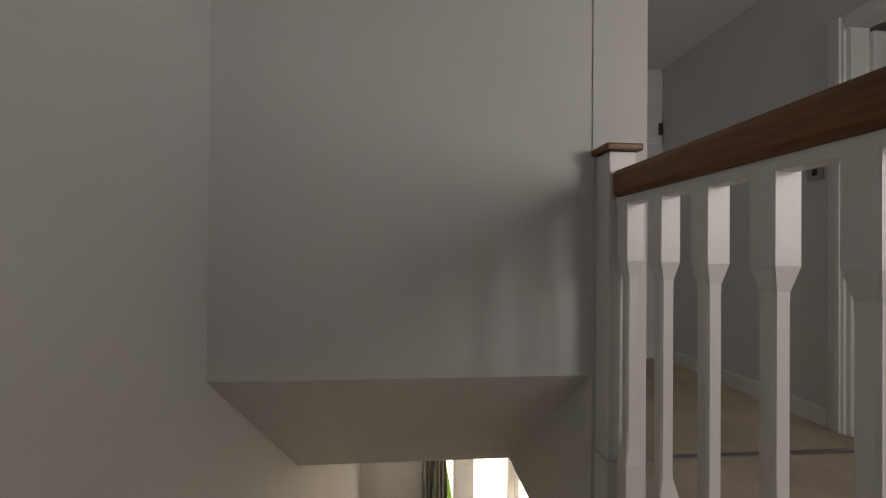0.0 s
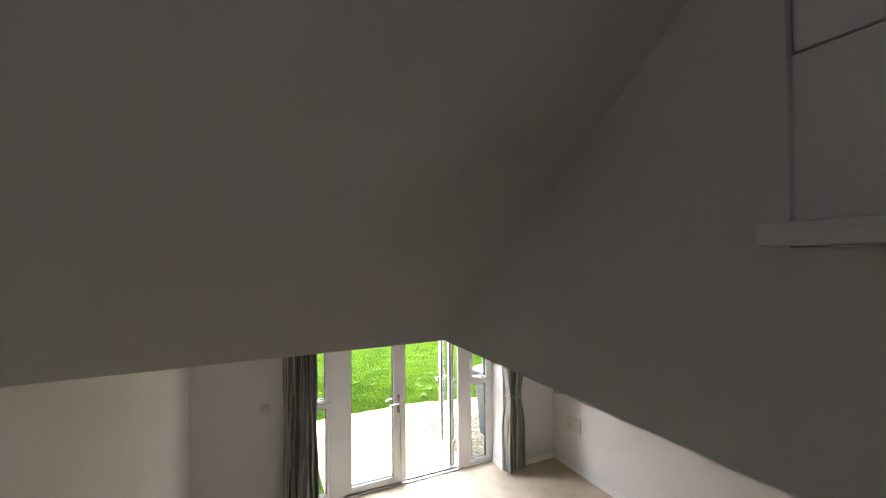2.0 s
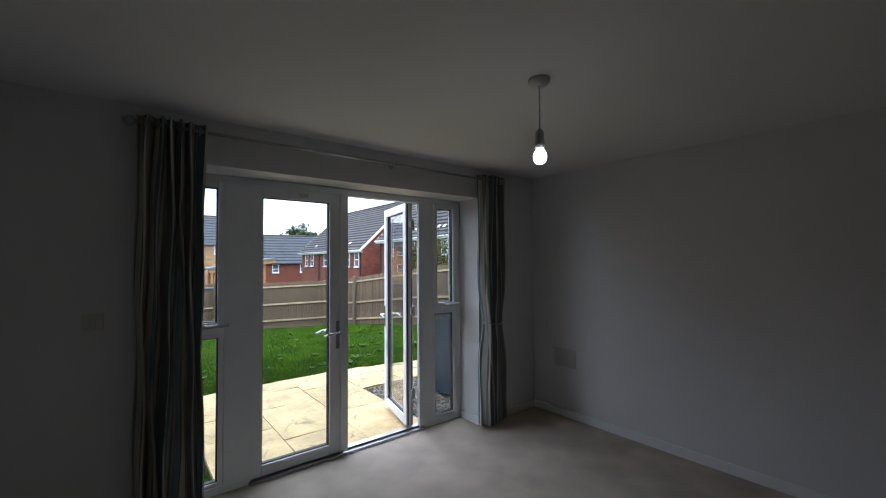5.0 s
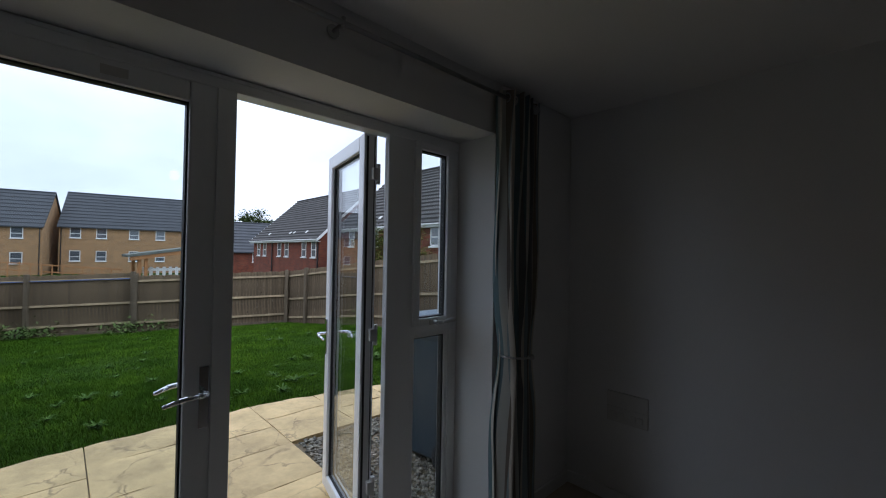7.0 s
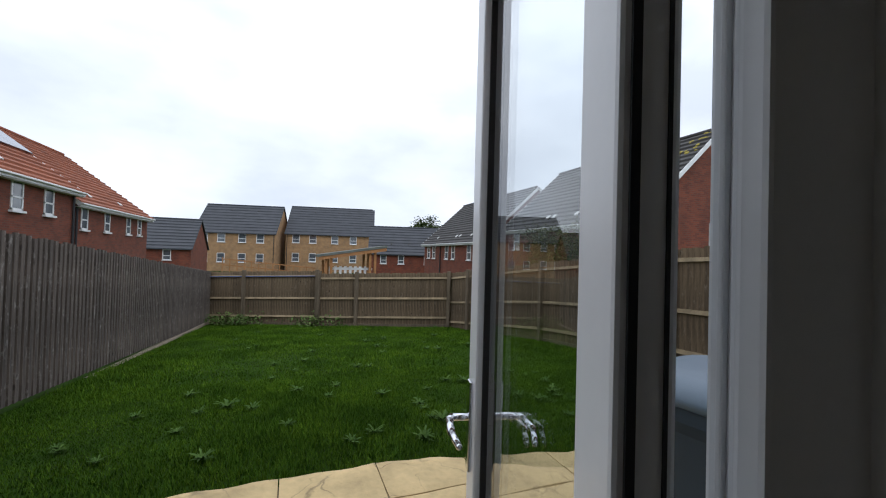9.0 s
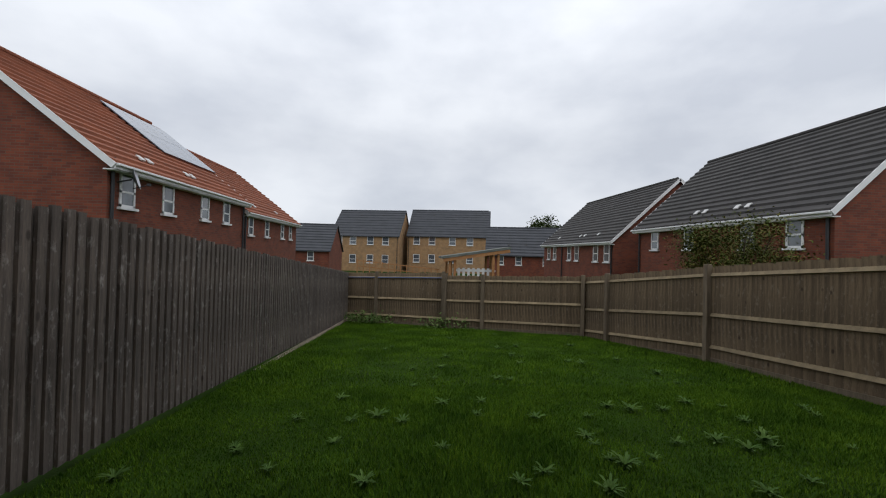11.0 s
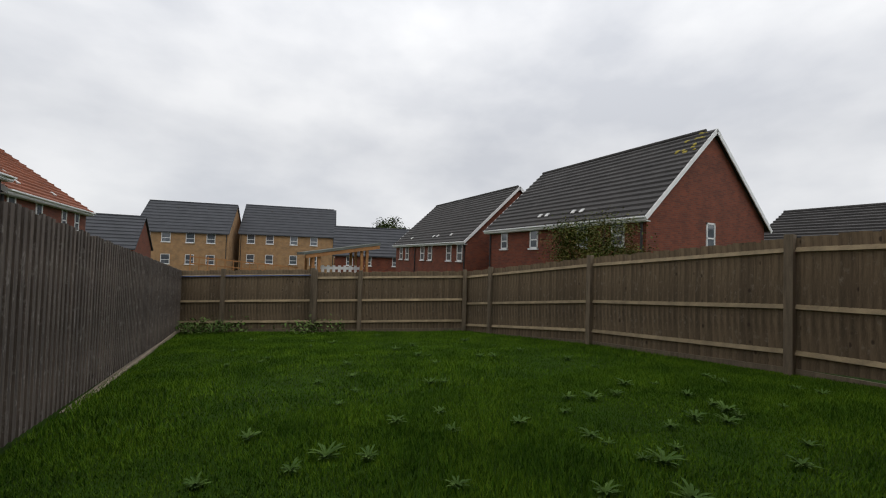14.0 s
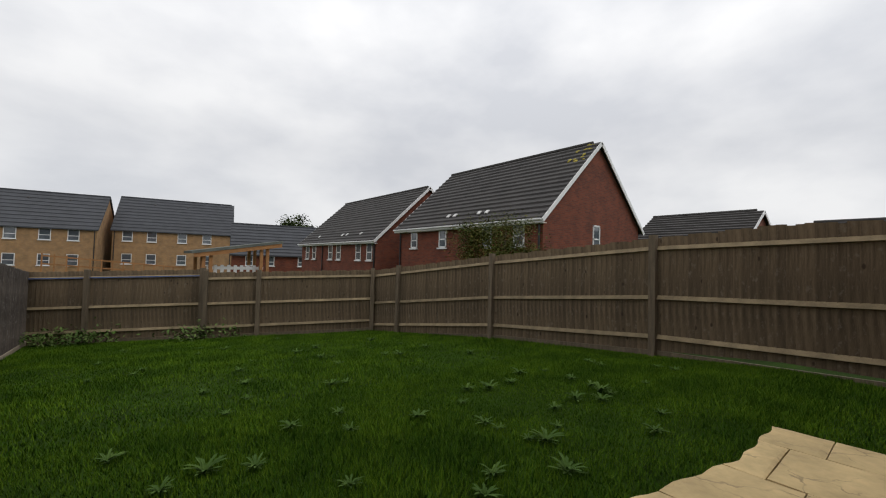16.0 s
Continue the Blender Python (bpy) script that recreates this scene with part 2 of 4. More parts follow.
def add_cracks(m, colour):
    """Thin riven lines wandering over the stone."""
    n, l = m.node_tree.nodes, m.node_tree.links
    co, nz, sh, vo = n.new("ShaderNodeTexCoord"), n.new("ShaderNodeTexNoise"), n.new("ShaderNodeVectorMath"), n.new("ShaderNodeTexVoronoi")
    nz.inputs["Scale"].default_value, nz.inputs["Detail"].default_value = 5, 5
    sh.operation = "MULTIPLY_ADD"
    sh.inputs[1].default_value = (0.35, 0.35, 0.0)
    vo.feature = "DISTANCE_TO_EDGE"
    vo.inputs["Scale"].default_value = 2.6
    l.new(co.outputs["Object"], nz.inputs["Vector"])
    l.new(nz.outputs["Color"], sh.inputs[0])
    l.new(co.outputs["Object"], sh.inputs[2])
    l.new(sh.outputs["Vector"], vo.inputs["Vector"])
    gaps = n.new("ShaderNodeMath")
    gaps.operation = "MULTIPLY"
    l.new(fade(m, vo.outputs["Distance"], 0.004, 0.022, 0.7, 0.0), gaps.inputs[0])
    l.new(fade(m, nz.outputs["Fac"], 0.42, 0.58, 0.1, 1.0), gaps.inputs[1])
    overlay(m, gaps.outputs[0], colour)


add_knots(M_FENCEG, (0.36, 0.335, 0.31), (0.035, 0.026, 0.02))
add_knots(M_FENCE, (0.25, 0.205, 0.15), (0.04, 0.024, 0.014))
add_cracks(M_SLAB, (0.20, 0.145, 0.075))


def leaf_mat(name, c1, c2):
    m = bpy.data.materials.new(name)
    m.use_nodes = True
    n, l = m.node_tree.nodes, m.node_tree.links
    b = n["Principled BSDF"]
    g, r = n.new("ShaderNodeNewGeometry"), n.new("ShaderNodeValToRGB")
    r.color_ramp.elements[0].color, r.color_ramp.elements[1].color = (*c1, 1), (*c2, 1)
    l.new(g.outputs["Random Per Island"], r.inputs["Fac"])
    co, nz, mx = n.new("ShaderNodeTexCoord"), n.new("ShaderNodeTexNoise"), n.new("ShaderNodeMix")
    nz.inputs["Scale"].default_value, nz.inputs["Detail"].default_value = 1.6, 7
    mx.data_type, mx.blend_type = "RGBA", "MULTIPLY"
    mx.inputs["Factor"].default_value = 0.7
    rr = n.new("ShaderNodeValToRGB")
    rr.color_ramp.elements[0].position, rr.color_ramp.elements[0].color = 0.36, (0.42, 0.5, 0.4, 1)
    rr.color_ramp.elements[1].position, rr.color_ramp.elements[1].color = 0.66, (1.35, 1.2, 1.0, 1)
    l.new(co.outputs["Object"], nz.inputs["Vector"])
    l.new(nz.outputs["Fac"], rr.inputs["Fac"])
    l.new(r.outputs["Color"], mx.inputs["A"])
    l.new(rr.outputs["Color"], mx.inputs["B"])
    l.new(mx.outputs["Result"], b.inputs["Base Color"])
    b.inputs["Roughness"].default_value, b.inputs["Specular IOR Level"].default_value = 0.8, 0.08
    return m


M_GRASS = leaf_mat("grass_blade", (0.030, 0.088, 0.004), (0.096, 0.172, 0.011))
M_WEED = leaf_mat("weed_leaf", (0.055, 0.12, 0.022), (0.15, 0.215, 0.075))
M_BUSH = leaf_mat("bush_leaf", (0.035, 0.065, 0.012), (0.13, 0.125, 0.035))
M_TREE = leaf_mat("far_tree_leaf", (0.035, 0.06, 0.02), (0.08, 0.10, 0.035))
M_PEBBLE = leaf_mat("pebble", (0.10, 0.095, 0.09), (0.42, 0.39, 0.35))


def curtain_mat():
    m = mat("striped_curtain", (0.4, 0.4, 0.4), 0.85, var=0.1, bump=0.0)
    n, l = m.node_tree.nodes, m.node_tree.links
    b = n["Principled BSDF"]
    uv, sp, md = n.new("ShaderNodeUVMap"), n.new("ShaderNodeSeparateXYZ"), n.new("ShaderNodeMath")
    md.operation = "FRACT"
    r = n.new("ShaderNodeValToRGB")
    r.color_ramp.interpolation = "CONSTANT"
    stops = ((0, (0.52, 0.49, 0.42)), (0.16, (0.13, 0.19, 0.21)), (0.30, (0.40, 0.40, 0.36)), (0.40, (0.18, 0.155, 0.13)), (0.52, (0.54, 0.50, 0.43)), (0.64, (0.23, 0.28, 0.29)), (0.74, (0.32, 0.29, 0.25)), (0.86, (0.14, 0.14, 0.145)))
    while len(r.color_ramp.elements) < len(stops):
        r.color_ramp.elements.new(0.99)
    for e, (p, c) in zip(r.color_ramp.elements, stops):
        e.position, e.color = p, (*c, 1)
    l.new(uv.outputs["UV"], sp.inputs[0])
    l.new(sp.outputs["X"], md.inputs[0])
    l.new(md.outputs[0], r.inputs["Fac"])
    l.new(r.outputs["Color"], b.inputs["Base Color"])
    return m


M_CURTAIN = curtain_mat()


# ---- builders ----
def box(bm, x0, x1, y0, y1, z0, z1, bevel=0.0, m=None):
    g = bmesh.ops.create_cube(bm, size=1)["verts"]
    bmesh.ops.transform(bm, matrix=Matrix.LocRotScale(((x0 + x1) / 2, (y0 + y1) / 2, (z0 + z1) / 2), None, (abs(x1 - x0), abs(y1 - y0), abs(z1 - z0))), verts=g)
    if bevel:
        es = list({e for v in g for e in v.link_edges})
        r = bmesh.ops.bevel(bm, geom=es, offset=bevel, segments=2, affect="EDGES", profile=0.6)
        g = list({v for f in r["faces"] for v in f.verts} | {v for v in g if v.is_valid})
    if m is not None:
        bmesh.ops.transform(bm, matrix=m, verts=g)
    return g


def cyl(bm, a, b, r, r2=None, seg=14):
    a, b = Vector(a), Vector(b)
    g = bmesh.ops.create_cone(bm, cap_ends=True, segments=seg, radius1=r, radius2=r if r2 is None else r2, depth=(b - a).length)["verts"]
    bmesh.ops.transform(bm, matrix=Matrix.Translation((a + b) / 2) @ (b - a).to_track_quat("Z", "Y").to_matrix().to_4x4(), verts=g)
    return g


def ball(bm, c, r, s=(1, 1, 1), seg=14):
    g = bmesh.ops.create_uvsphere(bm, u_segments=seg, v_segments=seg // 2 + 2, radius=r)["verts"]
    bmesh.ops.transform(bm, matrix=Matrix.LocRotScale(c, None, s), verts=g)
    return g


def turned(bm, profile, seg=24, m=None):
    """A lathed shape from (radius, height) pairs."""
    rings = []
    for r, z in profile:
        rings.append([bm.verts.new((r * math.cos(2 * math.pi * i / seg), r * math.sin(2 * math.pi * i / seg), z)) for i in range(seg)])
    for a, b in zip(rings, rings[1:]):
        for i in range(seg):
            bm.faces.new((a[i], a[(i + 1) % seg], b[(i + 1) % seg], b[i]))
    bm.faces.new(rings[0][::-1])
    bm.faces.new(rings[-1])
    if m is not None:
        bmesh.ops.transform(bm, matrix=m, verts=[v for q in rings for v in q])


def mesh_of(name, bm, material, smooth=False):
    bmesh.ops.recalc_face_normals(bm, faces=bm.faces)
    me = bpy.data.meshes.new(name)
    bm.to_mesh(me)
    bm.free()
    me.materials.append(material)
    if smooth:
        for p in me.polygons:
            p.use_smooth = True
    return me


def part(name, bm, material, parent=None, label="", smooth=False):
    ob = new(name, mesh_of(name, bm, material, smooth))
    ob.parent = parent
    return tagged(ob, label)


def boxpart(name, dims, material, parent=None, label="", bevel=0.0):
    bm = bmesh.new()
    box(bm, *dims, bevel=bevel)
    return part(name, bm, material, parent, label)


def empty(name, m=None):
    ob = new(name)
    ob.empty_display_size = 0.1
    if m is not None:
        ob.matrix_world = m
    return ob


def setting(name, boxes, material, label, category, bevel=0.0):
    bm = bmesh.new()
    for d in boxes:
        box(bm, *d, bevel=bevel)
    return tagged(part(name, bm, material), label, category, kind="structure")


XL, XR, YW, CEIL, UP = -3.38, 0.81, -0.27, 2.415, 2.70
WELL = -2.19


def ground_z(x, y):
    return -0.03 - 0.083 * max(0.0, min(y, 16.0) - 2.6) - (0.008 * max(0.0, y - 16.0) if y < 80 else 0.512)


# ---- house shell ----
setting("floor", [(XL, XR, -8.0, 0.0, -0.12, 0.0)], M_CARPET, "plain beige carpet over the whole living room floor", "floor")
setting("ceiling", [(WELL + 0.1, XR, -8.0, YW, CEIL, UP - 0.004), (XL, WELL + 0.1, -3.29, YW, CEIL, UP - 0.004)], M_CEIL, "matt white painted living room ceiling", "ceiling")
setting("wall_left", [(XL - 0.12, XL, -8.0, YW, 0, 5.2)], M_WALL, "matt off-white painted wall beside the stairs", "wall")
setting("wall_right", [(XR, XR + 0.12, -8.0, YW, 0, CEIL)], M_WALL, "matt off-white painted living room wall", "wall")
setting("wall_garden", [(XL - 0.12, -2.36, YW, 0.06, 0, CEIL + 0.2), (0.012, XR + 0.12, YW, 0.06, 0, CEIL + 0.2), (-2.36, 0.012, YW, 0.06, 2.136, CEIL + 0.2)],
        M_WALL, "off-white plastered wall with a deep reveal round the glazed doors", "wall")
setting("wall_garden_outside", [(XL - 0.12, -2.36, 0.062, 0.165, -0.3, 5.4), (0.085, 4.2, 0.062, 0.165, -0.3, 5.4), (-2.36, 0.085, 0.062, 0.165, 2.16, 5.4)],
        M_REDBRICK, "red brick outer leaf of the house wall", "wall")
setting("wall_back", [(XL - 0.12, XR + 0.12, -8.12, -8.0, 0, 5.2)], M_WALL, "plain off-white back wall of the house", "wall")
setting("wall_stairwell", [(WELL, WELL + 0.1, -8.0, -4.335, CEIL - 0.001, UP + 0.028), (WELL, WELL + 0.1, -4.335, -3.292, CEIL - 0.001, 5.19)], M_WALL, "off-white plastered side of the stairwell opening", "wall")
# the boxed-in sloping soffit over the stairs and the wall above it
bm = bmesh.new()
sec = ((-4.33, 3.21), (-3.295, CEIL + 0.002), (-3.295, UP), (-4.22, 3.24), (-4.22, 5.2), (-4.33, 5.2))
ends = [[bm.verts.new((x, y, z)) for y, z in sec] for x in (XL, WELL + 0.05)]
for i in range(len(sec)):
    j = (i + 1) % len(sec)
    bm.faces.new((ends[0][i], ends[0][j], ends[1][j], ends[1][i]))
bm.faces.new(ends[0]), bm.faces.new(ends[1][::-1])
tagged(part("wall_bulkhead", bm, M_WALL), "off-white bulkhead wall with a sloping soffit over the stairs", "wall", kind="structure")
bm2 = bmesh.new()
box(bm2, WELL + 0.02, WELL + 0.19, -4.326, -2.3, UP, 5.2)
tagged(part("wall_bulkhead_side", bm2, M_WALL), "off-white wall at the side of the stair bulkhead", "wall", kind="structure")
LX = -0.60
setting("floor_landing", [(WELL + 0.02, 0.7, -8.0, -0.3, UP - 0.003, UP + 0.012)], M_CARPET, "beige carpeted upstairs landing floor", "floor")
setting("wall_landing", [(LX, LX + 0.1, -3.76, -2.3, UP, 5.2), (LX, LX + 0.1, -8.0, -4.64, UP, 5.2), (LX, LX + 0.1, -4.64, -3.76, UP + 2.04, 5.2)], M_WALL, "off-white landing wall with a doorway", "wall")
setting("wall_landing_end", [(WELL, LX + 0.1, -2.3, -2.2, UP, 4.55), (WELL, -0.80, -2.3, -2.2, 4.55, 5.2)], M_WALL, "off-white end wall of the landing", "wall")
setting("wall_bedroom", [(0.7, 0.8, -8.0, -0.3, UP, 5.2), (WELL, 0.7, -0.4, -0.3, UP, 5.2)], M_WALL, "plain off-white wall of the room beyond the landing", "wall")
setting("ceiling_upper", [(XL - 0.12, 0.9, -8.12, -0.3, 5.2, 5.3)], M_CEIL, "matt white upstairs ceiling", "ceiling")
setting("baseboard", [(XR - 0.014, XR, -8.0, YW - 0.004, 0.0, 0.075), (0.016, XR - 0.016, YW - 0.014, YW, 0.0, 0.075), (XL + 0.016, -2.37, YW - 0.014, YW, 0.0, 0.075), (XL, XL + 0.014, -3.2, YW - 0.002, 0.0, 0.075), (-0.002, 0.012, YW + 0.002, -0.004, 0, 0.075)],
        M_GLOSSW, "white gloss skirting board along the living room walls", "skirting", 0.003)
setting("baseboard_landing", [(LX - 0.015, LX, -3.68, -2.31, UP + 0.01, UP + 0.11), (WELL + 0.19, WELL + 0.205, -4.3, -2.31, UP + 0.01, UP + 0.11), (WELL + 0.21, LX - 0.02, -2.315, -2.3, UP + 0.01, UP + 0.11)], M_GLOSSW, "white gloss skirting board along the landing", "skirting", 0.003)

# landing doorway: stepped architrave and an open door
arch = empty("door_frame_landing")
tagged(arch, "white gloss moulded architrave round the landing doorway", "door frame", kind="structure")
for y0, y1, z0, z1 in ((-3.76, -3.685, UP + 0.012, UP + 2.11), (-4.715, -4.64, UP + 0.012, UP + 2.11), (-4.64, -3.76, UP + 2.04, UP + 2.11)):
    bm = bmesh.new()
    box(bm, LX - 0.018, LX, y0, y1, z0, z1, 0.004)
    if z0 < UP + 1:
        box(bm, LX - 0.028, LX - 0.017, y0 + 0.012, y0 + 0.04, z0, z1, 0.004)
    part("architrave", bm, M_GLOSSW, arch)
boxpart("door_lining", (LX - 0.002, LX + 0.102, -3.78, -3.758, UP + 0.012, UP + 2.04), M_GLOSSW, arch)
door = empty("landing_door", pose(LX + 0.1, -3.80, UP + 0.02))
tagged(door, "white panelled interior door standing open into the room", "door")
boxpart("leaf", (0.0, 0.76, 0.0, 0.04, 0.0, 2.0), M_GLOSSW, door, bevel=0.004)
for z0, z1 in ((0.15, 0.85), (1.0, 1.85)):
    for x0, x1 in ((0.1, 0.35), (0.42, 0.67)):
        boxpart("panel", (x0, x1, -0.006, 0.0, z0, z1), M_GLOSSW, door, bevel=0.003)
sw = empty("switch_landing", pose(LX - 0.001, -3.61, 4.05))
tagged(sw, "small chrome light switch on the landing wall", "light switch")
boxpart("plate", (-0.010, 0, -0.043, 0.043, -0.043, 0.043), M_STEEL, sw, bevel=0.003)
boxpart("rocker", (-0.015, -0.010, -0.012, 0.012, -0.018, 0.018), M_DARK, sw, bevel=0.002)
tagged(boxpart("carpet_bar", (WELL + 0.14, LX - 0.02, -3.93, -3.90, UP + 0.012, UP + 0.02), M_STEEL, bevel=0.003), "thin metal threshold bar between two landing carpets", "threshold")
win = empty("high_cupboard", pose(-0.702, -2.25, 4.55))
tagged(win, "narrow white high cupboard door with a dark catch", "cupboard")
for d in ((-0.098, -0.085, -0.04, 0.03, 0, 0.65), (0.085, 0.098, -0.04, 0.03, 0, 0.65), (-0.085, 0.085, -0.04, 0.03, 0, 0.03)):
    boxpart("frame", d, M_UPVC, win, bevel=0.003)
boxpart("door", (-0.084, 0.084, -0.046, -0.02, 0.032, 0.65), M_GLOSSW, win, bevel=0.003)
boxpart("catch", (0.06, 0.085, -0.07, -0.045, 0.08, 0.18), M_DARK, win, bevel=0.004)

# stairs below the camera
stair = empty("staircase", pose(0, 0, 0))
tagged(stair, "straight carpeted staircase down into the living room", "stairs")
N, GO = 14, 0.222
for i in range(N):
    y1 = -3.2 - GO * i
    bm = bmesh.new()
    box(bm, XL + 0.02, WELL - 0.03, y1 - GO - 0.012, y1, 0.0 if i == 0 else UP / N * i - 0.15, UP / N * (i + 1), 0.008)
    part("step", bm, M_CARPET, stair)
setting("floor_stairhead", [(XL, WELL - 0.03, -8.0, -3.2 - GO * N - 0.012, UP - 0.1, UP)], M_CARPET, "beige carpeted stair head", "floor")

# balustrade
rail = empty("balustrade", pose(WELL + 0.055, -4.33, UP))
tagged(rail, "white painted landing balustrade with a stained wood handrail", "balustrade")
bm = bmesh.new()
box(bm, -0.045, 0.045, -0.092, -0.004, 0.06, 0.275, 0.004)
box(bm, -0.043, 0.043, -0.09, -0.006, 0.278, 1.215, 0.004)
part("newel_post", bm, M_GLOSSW, rail)
bm = bmesh.new()
box(bm, -0.058, 0.058, -0.105, 0.004, 1.217, 1.239, 0.006)
part("newel_cap", bm, M_OAK, rail, "stained wood newel cap")
bm = bmesh.new()
box(bm, -0.035, 0.035, -3.3, -0.09, 1.072, 1.155, 0.016)
part("handrail", bm, M_OAK, rail, "dark stained wood handrail")
boxpart("rail_fillet", (-0.022, 0.022, -3.3, -0.09, 1.048, 1.074), M_GLOSSW, rail, bevel=0.003)
bm = bmesh.new()
box(bm, -0.05, 0.05, -3.3, -0.09, 0.06, 0.098, 0.006)
part("base_rail", bm, M_GLOSSW, rail)
bm = bmesh.new()
box(bm, -0.085, 0.06, -3.3, 0.02, 0.03, 0.06, 0.008)
part("apron_trim", bm, M_GLOSSW, rail)
bm = bmesh.new()
prev = None
for z, w, c in ((0.097, 0.026, 0.026), (0.30, 0.026, 0.026), (0.345, 0.0175, 0.0175), (0.37, 0.017, 0.017), (0.81, 0.017, 0.017), (0.84, 0.0175, 0.0175), (0.885, 0.026, 0.026), (1.05, 0.026, 0.026)):
    ring = []
    ch = 0.3 if w < 0.02 else 0.08
    for sx, sy in ((-1, -1), (1, -1), (1, 1), (-1, 1)):
        a, b = (w * sx, w * sy * (1 - ch)), (w * sx * (1 - ch), w * sy)
        ring += [a, b] if sx * sy > 0 else [b, a]
    vs = [bm.verts.new((x, y, z)) for x, y in ring]
    if prev:
        for i in range(8):
            bm.faces.new((prev[i], prev[(i + 1) % 8], vs[(i + 1) % 8], vs[i]))
    else:
        bm.faces.new(vs[::-1])
    prev = vs
bm.faces.new(prev)
spindle = mesh_of("baluster", bm, M_GLOSSW)
for i in range(20):
    ob = new("baluster", spindle)
    ob.parent = rail
    ob.location = (0, -0.134 - 0.155 * i, 0)


# ---- glazed doors ----
FX0, FX1, FT = -2.35, 0.012, 2.135
unit = empty("door_1", pose(0, 0, 0))
tagged(unit, "white plastic glazed garden door frame with two side windows", "door frame", kind="structure")


def frame_bar(d, parent, name="frame_bar"):
    return boxpart(name, d, M_UPVC, parent, bevel=0.006)


frame_bar((FX0, FX1, 0.0, 0.075, FT - 0.055, FT), unit, "head")
frame_bar((FX0, -1.925, 0.0, 0.075, 0.0, 0.055), unit, "bottom_bar")
frame_bar((-0.43, FX1, 0.0, 0.075, 0.0, 0.055), unit, "bottom_bar")
frame_bar((FX0, FX0 + 0.06, 0.002, 0.073, 0.055, FT - 0.055), unit, "jamb")
frame_bar((FX1 - 0.06, FX1, 0.002, 0.073, 0.055, FT - 0.055), unit, "jamb")
for x0, x1 in ((-2.09, -1.913), (-0.487, -0.32)):
    bm = bmesh.new()
    box(bm, x0, x1, 0.001, 0.03, 0.02, FT - 0.05, 0.006)
    box(bm, x0 + 0.026 if x0 > -1 else x0, x1, 0.03, 0.074, 0.02, FT - 0.05, 0.005)
    for k in ((0.038, 0.052) if x0 > -1 else ()):
        box(bm, x0 + 0.018, x0 + 0.03, k, k + 0.007, 0.03, FT - 0.055, 0.002)
    part("mullion", bm, M_UPVC, unit)
bm = bmesh.new()
box(bm, -1.93, -0.43, -0.02, 0.11, -0.02, 0.02, 0.004)
box(bm, -1.93, -0.43, 0.02, 0.035, 0.02, 0.035, 0.003)
part("threshold", bm, M_STEEL, unit, "worn metal threshold")
boxpart("head_trim", (-1.75, -0.62, -0.004, 0.0, FT - 0.018, FT - 0.004), M_UPVC, unit, bevel=0.002)


def glazed(parent, x0, x1, z0, z1, y0=0.0, w=0.07, th=0.07, name="sash", lock=None):
    """A frame of mitred bars round one pane, with black gaskets."""
    ob = empty(name)
    ob.parent = parent
    wl_ = lock or w
    for d in ((x0, x0 + w, z0, z1), (x1 - wl_, x1, z0, z1), (x0 + w, x1 - wl_, z0, z0 + w), (x0 + w, x1 - wl_, z1 - w, z1)):
        bm = bmesh.new()
        box(bm, d[0], d[1], y0, y0 + th, d[2], d[3], 0.006)
        part(name + "_bar", bm, M_UPVC, ob)
    bm = bmesh.new()
    for d in ((x0 + w - 0.003, x0 + w + 0.006, z0 + w, z1 - w), (x1 - wl_ - 0.006, x1 - wl_ + 0.003, z0 + w, z1 - w), (x0 + w, x1 - wl_, z0 + w - 0.003, z0 + w + 0.006), (x0 + w, x1 - wl_, z1 - w - 0.006, z1 - w + 0.003)):
        box(bm, d[0], d[1], y0 + th / 2 - 0.017, y0 + th / 2 + 0.017, d[2], d[3])
    part("gasket", bm, M_GASKET, ob)
    p = boxpart("pane", (x0 + w - 0.002, x1 - wl_ + 0.002, y0 + th / 2 - 0.010, y0 + th / 2 + 0.010, z0 + w - 0.002, z1 - w + 0.002), M_GLASS, ob)
    p.visible_shadow = False
    return ob


for x0, x1, side in ((-2.30, -2.09, 1), (-0.325, -0.045, -1)):
    glazed(unit, x0, x1, 1.10, FT - 0.05, -0.015, 0.042, 0.075, "opening_light")
    glazed(unit, x0, x1, 0.05, 1.065, 0.01, 0.03, 0.055, "fixed_light")
    frame_bar((x0, x1, 0.003, 0.072, 1.055, 1.105), unit, "transom")
    cx = (x0 + x1) / 2
    bm = bmesh.new()
    box(bm, cx - 0.03, cx + 0.03, -0.026, -0.014, 1.104, 1.132, 0.005)
    cyl(bm, (cx, -0.02, 1.118), (cx, -0.052, 1.118), 0.012)
    cyl(bm, (cx - 0.004, -0.05, 1.118), (cx + 0.06, -0.056, 1.120), 0.011, 0.010)
    cyl(bm, (cx + 0.058, -0.056, 1.120), (cx + 0.125, -0.05, 1.124), 0.010, 0.014)
    cyl(bm, (cx + 0.03, -0.05, 1.118), (cx + 0.03, -0.07, 1.118), 0.005)
    part("window_handle", bm, M_PLASTIC, unit, "small pale window handle")


